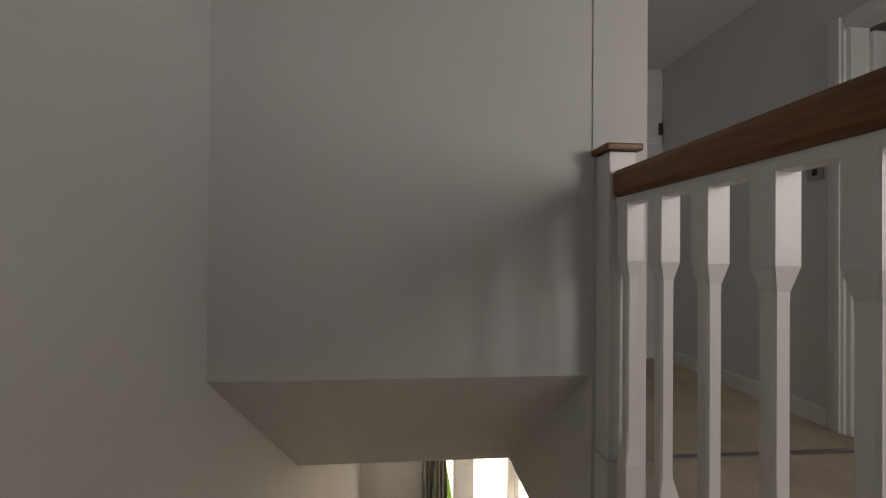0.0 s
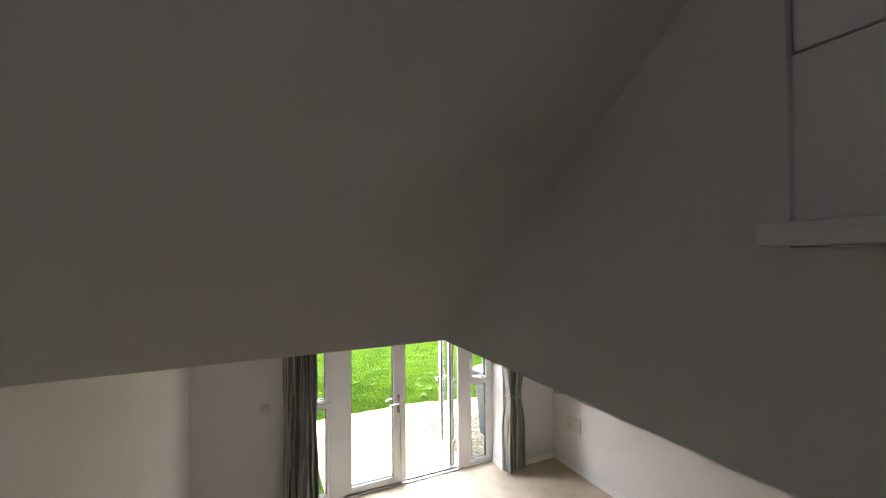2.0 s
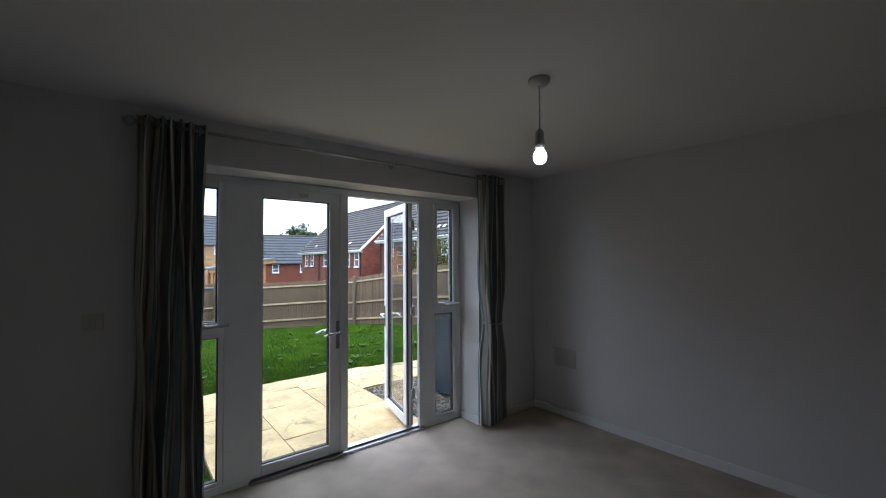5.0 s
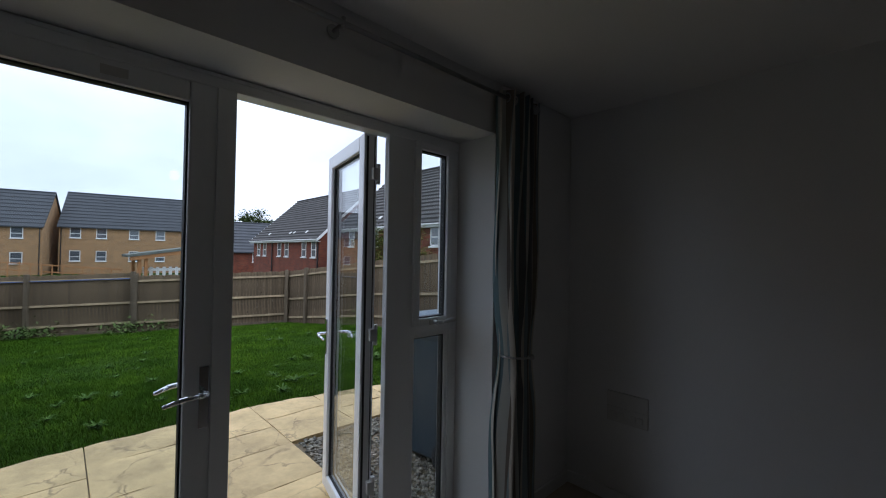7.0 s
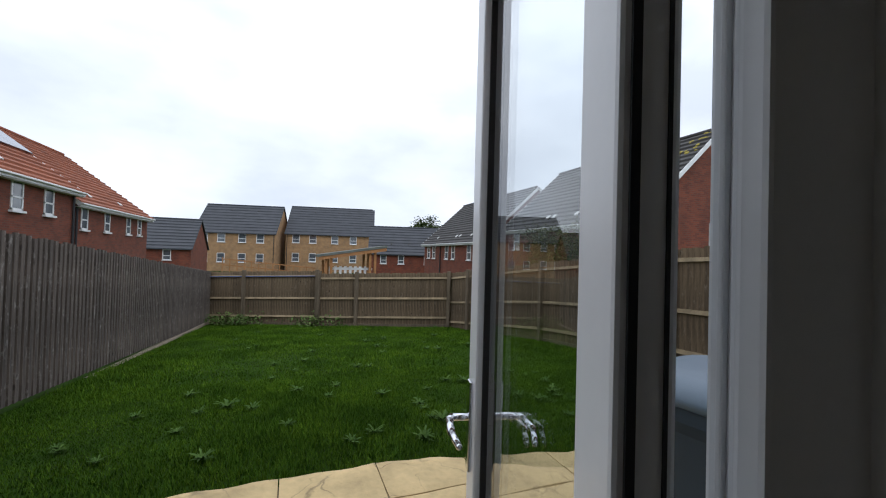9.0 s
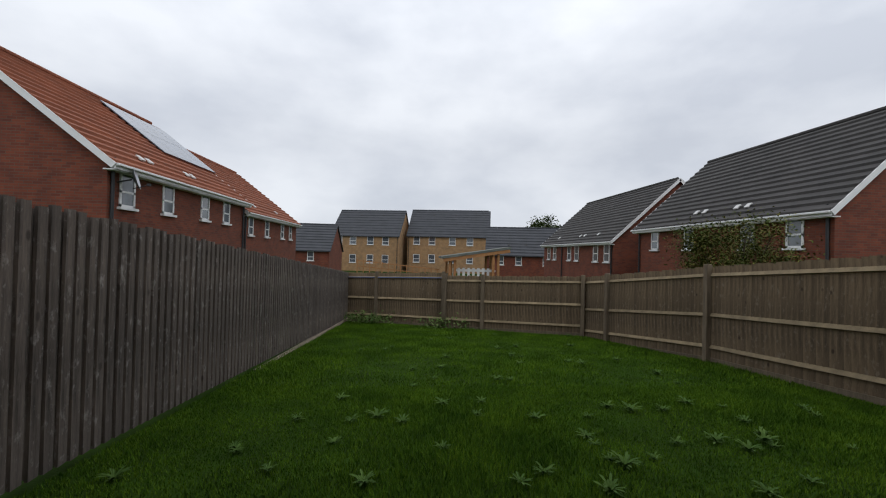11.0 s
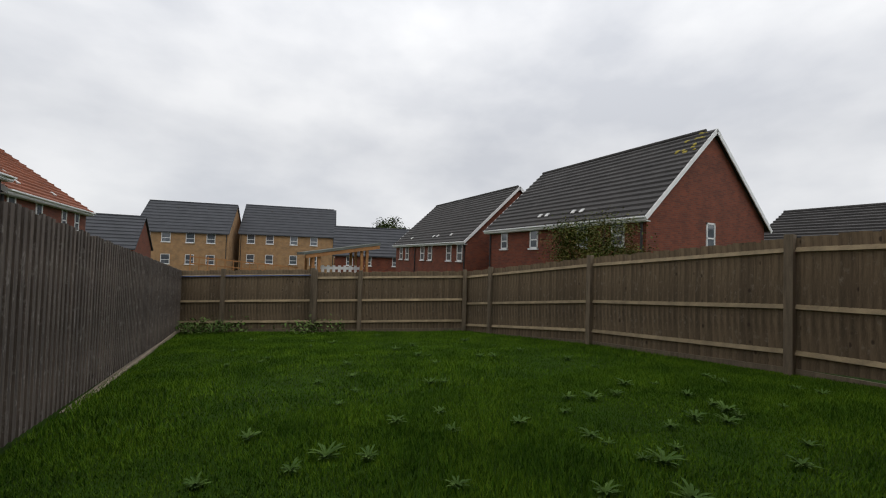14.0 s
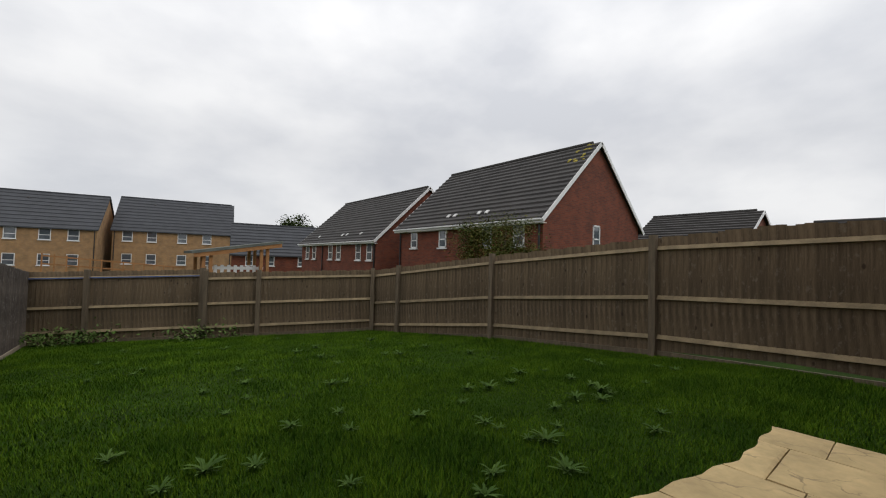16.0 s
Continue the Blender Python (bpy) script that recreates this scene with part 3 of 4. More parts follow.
def lever_handle(parent, x, z, y_in, y_out, way):
    """Backplates and levers on both faces of a leaf; way: the side to which the levers point."""
    for y, s in ((y_in, -1), (y_out, 1)):
        h = empty("lever_handle")
        h.parent = parent
        boxpart("backplate", (x - 0.016, x + 0.016, y, y + 0.009 * s, z - 0.13, z + 0.09), M_CHROME, h, bevel=0.003)
        bm = bmesh.new()
        cyl(bm, (x, y, z), (x, y + 0.05 * s, z), 0.009)
        cyl(bm, (x, y + 0.05 * s, z), (x + way * 0.03, y + 0.060 * s, z + 0.002), 0.010, 0.010)
        cyl(bm, (x + way * 0.025, y + 0.060 * s, z + 0.002), (x + way * 0.085, y + 0.062 * s, z - 0.002), 0.010, 0.009)
        cyl(bm, (x + way * 0.082, y + 0.062 * s, z - 0.002), (x + way * 0.125, y + 0.052 * s, z - 0.014), 0.009, 0.007)
        ball(bm, (x + way * 0.125, y + 0.052 * s, z - 0.014), 0.0072)
        part("lever", bm, M_CHROME, h, smooth=True)


leaf = empty("glazed_door_closed", pose(-1.918, 0.004, 0.03))
tagged(leaf, "closed white plastic glazed garden door with chrome handle", "door", group="garden door leaves")
glazed(leaf, 0.0, 0.695, 0.0, 2.055, 0.0, 0.075, 0.068, "sash", 0.122)
boxpart("meeting_strip", (0.658, 0.723, -0.014, 0.0, 0.0, 2.05), M_UPVC, leaf, bevel=0.003)
lever_handle(leaf, 0.637, 0.95, -0.002, 0.068, -1)
boxpart("trickle_vent_logo", (0.33, 0.40, -0.003, 0.0, 2.0, 2.03), M_PLASTIC, leaf, "small grey maker's tab")

leaf2 = empty("glazed_door_open", pose(-0.516, 0.062, 0.03, 0, 0, 77))
tagged(leaf2, "white plastic glazed garden door standing open to the patio", "door", group="garden door leaves")
glazed(leaf2, 0.0, 0.67, 0.0, 2.055, 0.0, 0.078, 0.068, "sash")
lever_handle(leaf2, 0.63, 0.95, 0.0, 0.068, -1)
bm = bmesh.new()
box(bm, 0.0, 0.66, 0.026, 0.042, 2.056, 2.062)
box(bm, -0.004, -0.0005, 0.046, 0.056, 0.01, 2.04)
box(bm, -0.003, -0.0005, 0.012, 0.016, 0.01, 2.04)
box(bm, 0.6705, 0.674, 0.046, 0.056, 0.01, 2.04)
part("edge_seal", bm, M_GASKET, leaf2, "black rubber edge seal")
for z in (0.25, 1.0, 1.8):
    bm = bmesh.new()
    cyl(bm, (-0.018, 0.0, z), (-0.018, 0.0, z + 0.1), 0.011)
    box(bm, -0.03, 0.0, -0.008, 0.03, z + 0.02, z + 0.08, 0.003)
    part("hinge", bm, M_PLASTIC, leaf2)
bm = bmesh.new()
cyl(bm, (0.01, 0.035, 2.065), (0.16, 0.02, 2.07), 0.006)
part("restrictor_arm", bm, M_STEEL, leaf2)


# ---- curtains ----
pole = empty("curtain_pole", pose(0, 0, 0))
tagged(pole, "slim grey metal curtain pole with ball finials", "curtain pole")
bm = bmesh.new()
cyl(bm, (-2.58, -0.35, 2.305), (0.24, -0.35, 2.305), 0.010)
part("pole", bm, M_STEEL, pole, smooth=True)
for x in (-2.61, 0.265):
    bm = bmesh.new()
    ball(bm, (x, -0.35, 2.305), 0.027)
    cyl(bm, (x - 0.03, -0.35, 2.305), (x + 0.03, -0.35, 2.305), 0.014)
    part("finial", bm, M_STEEL, pole, smooth=True)
for x in (-2.42, -0.95, 0.12):
    bm = bmesh.new()
    cyl(bm, (x, -0.35, 2.305), (x, YW, 2.305), 0.007)
    cyl(bm, (x, YW - 0.008, 2.305), (x, YW, 2.305), 0.025)
    cyl(bm, (x, -0.35, 2.285), (x, -0.35, 2.325), 0.008)
    part("bracket", bm, M_STEEL, pole)


def curtain(x0, x1, zb, folds, waist, group_label, depth=0.055):
    """A pleated cloth with thickness, drawn in at the waist where it is tied."""
    nu, nv = folds * 14, 30
    me_v, me_f, uvs = [], [], []
    zt = 2.345
    for side in (0, 1):
        for j in range(nv + 1):
            z = zt + (zb - zt) * j / nv
            f = 1.0
            if waist:
                f = 1 - 0.28 * math.exp(-((z - 0.95) / 0.22) ** 2)
            for i in range(nu + 1):
                u = i / nu
                a = 2 * math.pi * folds * u
                amp = depth * (0.75 + 0.25 * math.sin(3 * u + 1.3)) * (1 + 0.25 * math.sin(5 * u + 2.2 * z))
                sway = 0.010 * math.sin(2.1 * z + 9 * u) + 0.006 * math.sin(7 * z + 17 * u)
                xx = x0 + (x1 - x0) * (0.5 + (u - 0.5) * f * (1.0 + 0.12 * (zt - z) / 2.3)) + sway + 0.012 * math.sin(2 * a)
                yy = -0.35 + amp * math.sin(a + 0.5 * math.sin(1.5 * z)) * (0.6 + 0.4 * f)
                me_v.append((xx, yy + 0.004 * side, z))
                uvs.append((u * 4.6 * folds / 6, j / nv))
    w, base = nu + 1, (nu + 1) * (nv + 1)
    for j in range(nv):
        for i in range(nu):
            q = (j * w + i, j * w + i + 1, (j + 1) * w + i + 1, (j + 1) * w + i)
            me_f.append(q)
            me_f.append(tuple(base + k for k in reversed(q)))
    for j in range(nv):
        for i in (0, nu):
            me_f.append((j * w + i, (j + 1) * w + i, base + (j + 1) * w + i, base + j * w + i))
    me = bpy.data.meshes.new("curtain_cloth")
    me.from_pydata(me_v, [], me_f)
    layer = me.uv_layers.new(name="UVMap")
    for lp in me.loops:
        layer.data[lp.index].uv = uvs[lp.vertex_index]
    for p in me.polygons:
        p.use_smooth = True
    me.materials.append(M_CURTAIN)
    top = empty("curtain")
    tagged(top, group_label, "curtain", group="garden door curtains")
    cloth = new("cloth", me)
    cloth.parent = top
    for k in range(folds):
        bm = bmesh.new()
        xx = x0 + (x1 - x0) * (k + 0.5) / folds
        for s in range(16):
            a, b = 2 * math.pi * s / 16, 2 * math.pi * (s + 1) / 16
            cyl(bm, (xx, -0.35 + 0.024 * math.cos(a), 2.305 + 0.024 * math.sin(a)), (xx, -0.35 + 0.024 * math.cos(b), 2.305 + 0.024 * math.sin(b)), 0.0045, seg=6)
        part("eyelet", bm, M_STEEL, top)
    return top


curtain(-2.57, -2.26, 0.02, 6, False, "striped grey blue and cream curtain hanging beside the doors")
tied = curtain(-0.03, 0.27, 0.03, 5, True, "striped grey curtain gathered by a tieback")
bm = bmesh.new()
for s in range(28):
    a, b = 2 * math.pi * s / 28, 2 * math.pi * (s + 1) / 28
    cyl(bm, (0.105 + 0.095 * math.cos(a), -0.35 + 0.062 * math.sin(a), 0.95 - 0.012 * math.cos(a)), (0.105 + 0.095 * math.cos(b), -0.35 + 0.062 * math.sin(b), 0.95 - 0.012 * math.cos(b)), 0.006, seg=8)
ball(bm, (0.17, -0.41, 0.945), 0.016)
part("tieback", bm, M_STEEL, tied, "thin metal tieback ring")

# ---- fixtures ----
lamp = empty("pendant_lamp", pose(-1.06, -1.84, CEIL))
tagged(lamp, "bare lit globe bulb hanging on a white flex", "pendant lamp")
bm = bmesh.new()
turned(bm, ((0.052, 0.0), (0.052, -0.012), (0.044, -0.026), (0.012, -0.03)))
part("ceiling_rose", bm, M_PLASTIC, lamp, smooth=True)
bm = bmesh.new()
cyl(bm, (0, 0, -0.03), (0, 0, -0.255), 0.0035)
part("flex", bm, M_PLASTIC, lamp)
bm = bmesh.new()
turned(bm, ((0.012, -0.245), (0.02, -0.26), (0.022, -0.30), (0.026, -0.315), (0.024, -0.335)))
part("lamp_holder", bm, M_PLASTIC, lamp, smooth=True)
glow = bpy.data.materials.new("lit_bulb")
glow.use_nodes = True
pb = glow.node_tree.nodes["Principled BSDF"]
pb.inputs["Emission Color"].default_value, pb.inputs["Emission Strength"].default_value = (1, 0.97, 0.92, 1), 2.0
bm = bmesh.new()
turned(bm, ((0.014, -0.335), (0.019, -0.343), (0.029, -0.357), (0.033, -0.377), (0.028, -0.399), (0.016, -0.41), (0.003, -0.413)))
part("bulb", bm, glow, lamp, "glowing white bulb", smooth=True)

det = empty("smoke_detector", pose(-2.83, -2.66, CEIL))
tagged(det, "round white plastic smoke alarm on the ceiling", "smoke alarm")
bm = bmesh.new()
turned(bm, ((0.078, 0.0), (0.078, -0.018), (0.074, -0.022)), 40)
part("base", bm, M_PLASTIC, det)
bm = bmesh.new()
turned(bm, ((0.068, -0.022), (0.068, -0.027)), 40)
part("vent_gap", bm, M_DARK, det)
bm = bmesh.new()
turned(bm, ((0.078, -0.027), (0.077, -0.048), (0.066, -0.060), (0.03, -0.064), (0.01, -0.065)), 40)
part("cover", bm, M_PLASTIC, det)

swp = empty("light_switch", pose(-2.745, YW, 1.235))
tagged(swp, "white plastic light switch beside the striped curtain", "light switch")
boxpart("plate", (-0.043, 0.043, -0.010, 0.0, -0.043, 0.043), M_PLASTIC, swp, bevel=0.003)
boxpart("rocker", (-0.012, 0.012, -0.015, -0.010, -0.02, 0.02), M_PLASTIC, swp, bevel=0.002)
soc = empty("media_socket", pose(XR, -0.66, 0.58))
tagged(soc, "large white wall socket plate above the skirting", "socket")
boxpart("plate", (-0.011, 0.0, -0.12, 0.12, -0.09, 0.09), M_PLASTIC, soc, bevel=0.004)
for y in (-0.075, -0.035, 0.035, 0.075):
    boxpart("outlet", (-0.0135, -0.010, y - 0.016, y + 0.016, -0.065, -0.03), M_PLASTIC, soc, bevel=0.002)
boxpart("divider", (-0.014, -0.010, -0.116, 0.116, -0.005, 0.0), M_PLASTIC, soc, bevel=0.001)


# ---- garden ground ----
bm = bmesh.new()
xs = [-1500, -400, -120, -40, -15, -8, -5, -3.4, -2, -1, 0, 1, 2, 3, 4.34, 6, 10, 18, 40, 120, 400, 1500]
ys = [-1500, -300, -60, -15, 0.1, 1, 2, 2.6, 3, 4, 5, 6, 7, 8, 9, 10, 11, 12, 13, 14, 15, 16, 20, 30, 50, 80, 150, 400, 1500]
grid = [[bm.verts.new((x, y, ground_z(x, y) - 0.03 + 0.012 * noise.noise((x * 0.9, y * 0.9, 0)))) for x in xs] for y in ys]
for j in range(len(ys) - 1):
    for i in range(len(xs) - 1):
        bm.faces.new((grid[j][i], grid[j][i + 1], grid[j + 1][i + 1], grid[j + 1][i]))
tagged(part("ground", bm, M_SOIL), "dark green ground under the grass, falling away from the house", "ground", kind="structure")

# ---- garden things ----
bin_ = empty("wheelie_bin", pose(0.50, 0.62, -0.03, 0, 0, 8))
tagged(bin_, "dark blue-grey plastic wheelie bin with a closed lid standing on gravel", "wheelie bin")
bm = bmesh.new()
rings = []
for z, hx, hy in ((0.03, 0.19, 0.22), (0.05, 0.205, 0.235), (0.90, 0.265, 0.30), (0.94, 0.285, 0.32), (0.98, 0.285, 0.32)):
    ring = []
    for k in range(24):
        a = 2 * math.pi * (k + 0.5) / 24
        c, s = math.cos(a), math.sin(a)
        p = 0.28
        ring.append(bm.verts.new((hx * math.copysign(abs(c) ** p, c), hy * math.copysign(abs(s) ** p, s), z)))
    rings.append(ring)
for a, b in zip(rings, rings[1:]):
    for k in range(24):
        bm.faces.new((a[k], a[(k + 1) % 24], b[(k + 1) % 24], b[k]))
bm.faces.new(rings[0][::-1]), bm.faces.new(rings[-1])
part("body", bm, M_BIN, bin_)
bm = bmesh.new()
rings = []
for z, hx, hy in ((0.985, 0.295, 0.33), (1.01, 0.295, 0.33), (1.04, 0.27, 0.30), (1.055, 0.20, 0.22), (1.06, 0.05, 0.05)):
    ring = []
    for k in range(24):
        a = 2 * math.pi * (k + 0.5) / 24
        c, s = math.cos(a), math.sin(a)
        ring.append(bm.verts.new((hx * math.copysign(abs(c) ** 0.35, c), hy * math.copysign(abs(s) ** 0.35, s), z)))
    rings.append(ring)
for a, b in zip(rings, rings[1:]):
    for k in range(24):
        bm.faces.new((a[k], a[(k + 1) % 24], b[(k + 1) % 24], b[k]))
bm.faces.new(rings[0][::-1]), bm.faces.new(rings[-1])
part("lid", bm, M_BINLID, bin_, "paler grey-blue domed lid", smooth=True)
for s in (-1, 1):
    bm = bmesh.new()
    cyl(bm, (0.20 * s, -0.22, 0.1), (0.26 * s, -0.22, 0.1), 0.10, seg=20)
    part("wheel", bm, M_DARK, bin_)
bm = bmesh.new()
cyl(bm, (-0.22, -0.35, 0.97), (0.22, -0.35, 0.97), 0.014)
part("handle_bar", bm, M_BIN, bin_)


def patio_edge(x):
    return 2.46 - min(0.25, 0.21 * max(0.0, x + 0.1)) - 0.04 * max(0.0, -1.0 - x) ** 2


# ---- houses ----
def house(name, label, m, L, D, eave, ridge, base, wall_m, roof_m, wins, vents=(), gable_wins=(), fascia=True, course=0.34, pipes=(), win=(0.62, 1.05), rows=(0.0,)):
    """A gabled house; its front looks along local -y, its ridge runs along local x."""
    top = empty(name, m)
    tagged(top, label, "house")
    bm = bmesh.new()
    box(bm, 0, L, 0, D, base, eave)
    for x in (0.0, L - 0.25):
        a = [bm.verts.new((x + d, y, z)) for d in (0, 0.25) for y, z in ((0, eave), (D, eave), (D / 2, ridge - 0.1))]
        bm.faces.new(a[:3]), bm.faces.new(a[3:][::-1])
        for i in range(3):
            j = (i + 1) % 3
            bm.faces.new((a[i], a[3 + i], a[3 + j], a[j]))
    part("wall", bm, wall_m, top)
    over, ov = 0.28, 0.16
    run, rise = D / 2 + over, (ridge - eave) * (D / 2 + over) / (D / 2)
    n = max(6, int(math.hypot(run, rise) / course))
    bm = bmesh.new()
    front = []
    for k in range(n):
        for f, t in ((k / n, 0.115), ((k + 1) / n, 0.03)):
            front.append((-over + run * f, ridge - rise + rise * f + t))
    sec = [(-over, ridge - rise - 0.02)] + front + [(D - y, z) for y, z in front[::-1]] + [(D + over, ridge - rise - 0.02), (D / 2, ridge - 0.02)]
    ends = [[bm.verts.new((x, y, z)) for y, z in sec] for x in (-ov, L + ov)]
    for i in range(len(sec)):
        j = (i + 1) % len(sec)
        bm.faces.new((ends[0][i], ends[0][j], ends[1][j], ends[1][i]))
    bm.faces.new(ends[0]), bm.faces.new(ends[1][::-1])
    roof = part("roof", bm, roof_m, top)
    bm = bmesh.new()
    for k in range(max(2, int((L + 2 * ov) / 0.45))):
        x = -ov + 0.45 * k
        cyl(bm, (x, D / 2, ridge + 0.055), (min(L + ov, x + 0.44), D / 2, ridge + 0.055), 0.09, seg=10)
    part("ridge_tiles", bm, roof_m, roof)
    if fascia:
        bm = bmesh.new()
        box(bm, -ov, L + ov, -over - 0.02, -over + 0.02, ridge - rise - 0.12, ridge - rise + 0.03)
        box(bm, -ov, L + ov, -over + 0.02, 0, ridge - rise - 0.15, ridge - rise - 0.12)
        part("fascia", bm, M_FASCIA, top)
        bm = bmesh.new()
        box(bm, -ov, L + ov, -over - 0.11, -over - 0.02, ridge - rise - 0.04, ridge - rise + 0.03, 0.02)
        part("gutter", bm, M_FASCIA if roof_m is not M_SLATE else M_DARK, top)
        ang = math.atan2(rise, run)
        for x in (-ov - 0.03, L + ov - 0.005):
            for s in (0, 1):
                bm = bmesh.new()
                ln = math.hypot(run, rise)
                mm = Matrix.Translation((x, D if s else 0, 0)) @ Matrix.Diagonal((1, -1 if s else 1, 1, 1)) @ Matrix.Translation((0, -over, ridge - rise)) @ Matrix.Rotation(ang, 4, "X")
                box(bm, 0, 0.035, -0.03, ln, -0.12, 0.045, m=mm)
                part("bargeboard", bm, M_FASCIA, top)
    for x in pipes:
        bm = bmesh.new()
        cyl(bm, (x, -0.06, base), (x, -0.06, eave), 0.045, seg=8)
        part("downpipe", bm, M_DARK, top)
    w, h = win

    def window(wx, zc, turn):
        g = empty("window")
        g.parent = top
        g.matrix_basis = turn @ Matrix.Translation((wx, 0, zc))
        bm = bmesh.new()
        for d in ((-w / 2, -w / 2 + 0.07, -h / 2, h / 2), (w / 2 - 0.07, w / 2, -h / 2, h / 2), (-w / 2, w / 2, -h / 2, -h / 2 + 0.07), (-w / 2, w / 2, h / 2 - 0.07, h / 2), (-w / 2, w / 2, -0.13, -0.07)):
            box(bm, d[0], d[1], -0.03, 0.03, d[2], d[3])
        part("frame", bm, M_FASCIA, g)
        boxpart("pane", (-w / 2 + 0.06, w / 2 - 0.06, -0.012, 0.0, -h / 2 + 0.06, h / 2 - 0.06), M_WINPANE, g)
        boxpart("sill", (-w / 2 - 0.06, w / 2 + 0.06, -0.10, 0.0, -h / 2 - 0.07, -h / 2), M_FASCIA, g)
    for r in rows:
        for wx in wins:
            window(wx, eave - 0.22 - h / 2 - r, Matrix.Identity(4))
    for wy, wz in gable_wins:
        window(wy, wz, Matrix.Translation((L, 0, 0)) @ Matrix.Rotation(math.pi / 2, 4, "Z"))
    for vx, vf in vents:
        bm = bmesh.new()
        y, z = -over + run * vf, ridge - rise + rise * vf
        mm = Matrix.Translation((vx, y, z + 0.07)) @ Matrix.Rotation(math.atan2(rise, run), 4, "X")
        box(bm, -0.10, 0.10, -0.12, 0.12, 0.0, 0.06, 0.02, m=mm)
        part("roof_vent", bm, M_PLASTIC if roof_m is not M_SLATE else M_GREYTILE, top)
    return top, run, rise, over


def facing_right(x, y, z=0):
    return pose(x, y, z, 0, 0, 90)


def facing_left(x, y, z=0):
    return pose(x, y, z, 0, 0, -90)


hl, hl_run, hl_rise, hl_over = house("brick_house", "red brick house with terracotta roof tiles and solar panels", facing_right(-9.1, 11.5), 8.6, 8.4, 3.72, 7.0, -2.2, M_REDBRICK, M_REDTILE,
      (0.75, 2.65, 5.0, 6.8), vents=((1.7, 0.13), (2.1, 0.13), (4.2, 0.13), (4.6, 0.13)), pipes=(0.12, 8.45))
ang = math.atan2(hl_rise, hl_run)
for k in range(4):
    for r_ in range(2):
        bm = bmesh.new()
        f = 0.366 + 0.265 * r_
        mm = Matrix.Translation((4.7 + 0.98 * k, -hl_over + hl_run * f, 7.0 - hl_rise + hl_rise * f + 0.13)) @ Matrix.Rotation(ang, 4, "X")
        box(bm, 0, 0.965, 0, 1.49, 0, 0.035, m=mm)
        part("solar_panel", bm, M_SOLAR, hl, "dark glass solar panel")
dish = empty("dish")
dish.parent = hl
dish.location = (0.35, -0.08, 3.2)
bm = bmesh.new()
turned(bm, ((0.03, 0.0), (0.17, 0.03), (0.29, 0.085), (0.285, 0.09), (0.16, 0.04), (0.02, 0.012)), 20, pose(0.1, -0.28, 0.0, 75, 0, 25))
part("reflector", bm, M_STEEL, dish)
bm = bmesh.new()
cyl(bm, (0.1, -0.24, 0), (0.0, 0.08, -0.1), 0.02)
cyl(bm, (0.1, -0.26, -0.25), (0.2, -0.62, -0.12), 0.012)
box(bm, 0.17, 0.23, -0.66, -0.58, -0.15, -0.08)
part("arm", bm, M_DARK, dish)
house("brick_house", "red brick house with terracotta roof tiles and white eaves", facing_right(-9.3, 20.6), 9.0, 8.4, 3.35, 6.6, -2.4, M_REDBRICK, M_REDTILE,
      (0.9, 3.2, 5.9, 7.6), vents=((2.0, 0.13), (5.5, 0.13)), pipes=(0.12,))
h1, h1_run, h1_rise, h1_over = house("brick_house", "red brick house with dark grey roof tiles and white bargeboards", facing_left(11.0, 21.0), 10.0, 8.0, 3.15, 6.75, -2.2, M_REDBRICK, M_GREYTILE,
      (1.45, 3.9, 7.0, 8.8), vents=((4.0, 0.13), (4.5, 0.13), (6.2, 0.13), (6.7, 0.13)), gable_wins=((3.9, 2.45),), pipes=(0.15, 9.85), win=(0.6, 1.05))
bm = bmesh.new()
lr = random.Random(3)
for k in range(14):
    f = lr.uniform(0.72, 0.97)
    mm = Matrix.Translation((9.95 - lr.uniform(0, 0.9) * lr.random(), -h1_over + h1_run * f, 6.75 - h1_rise + h1_rise * f + 0.085)) @ Matrix.Rotation(math.atan2(h1_rise, h1_run), 4, "X")
    r = lr.uniform(0.05, 0.13)
    g = ball(bm, (0, 0, 0), 1.0, (r, r * lr.uniform(0.5, 1.0), 0.03), 8)
    bmesh.ops.transform(bm, matrix=mm, verts=g)
tagged(part("lichen", bm, M_LICHEN, h1, "yellow lichen patch near the roof's ridge"), kind="stuff")
house("brick_house", "red brick house with dark grey roof tiles seen beyond the fence", facing_left(10.9, 36.0), 12.5, 8.0, 2.62, 6.3, -2.4, M_REDBRICK, M_GREYTILE,
      (1.3, 2.7, 5.8, 7.2, 10.2, 11.7), vents=((3.0, 0.13), (7.2, 0.13), (7.9, 0.13), (10.0, 0.13)), pipes=(4.4, 12.35), win=(0.72, 1.25))
for x0, x1, e_, r_, ws in ((-13.1, -2.6, 3.95, 8.05, (1.25, 3.45, 6.15, 8.5)), (-1.5, 11.1, 4.2, 8.5, (1.45, 3.85, 7.0, 9.7))):
    house("apartment_block", "buff brick three-storey flats with slate roof and white windows", pose((x0 + x1) / 2 - 0.35, 62.0, 0, 0, 0, -11) @ Matrix.Translation(((x0 - x1) / 2, 0, 0)), x1 - x0, 9.0, e_, r_, -4.0, M_BUFFBRICK, M_SLATE, ws,
          vents=((3.6, 0.8), (7.2, 0.8)), win=(1.0, 1.25), rows=(0.0, 2.75), fascia=False, course=0.6, pipes=(0.2, x1 - x0 - 0.2))
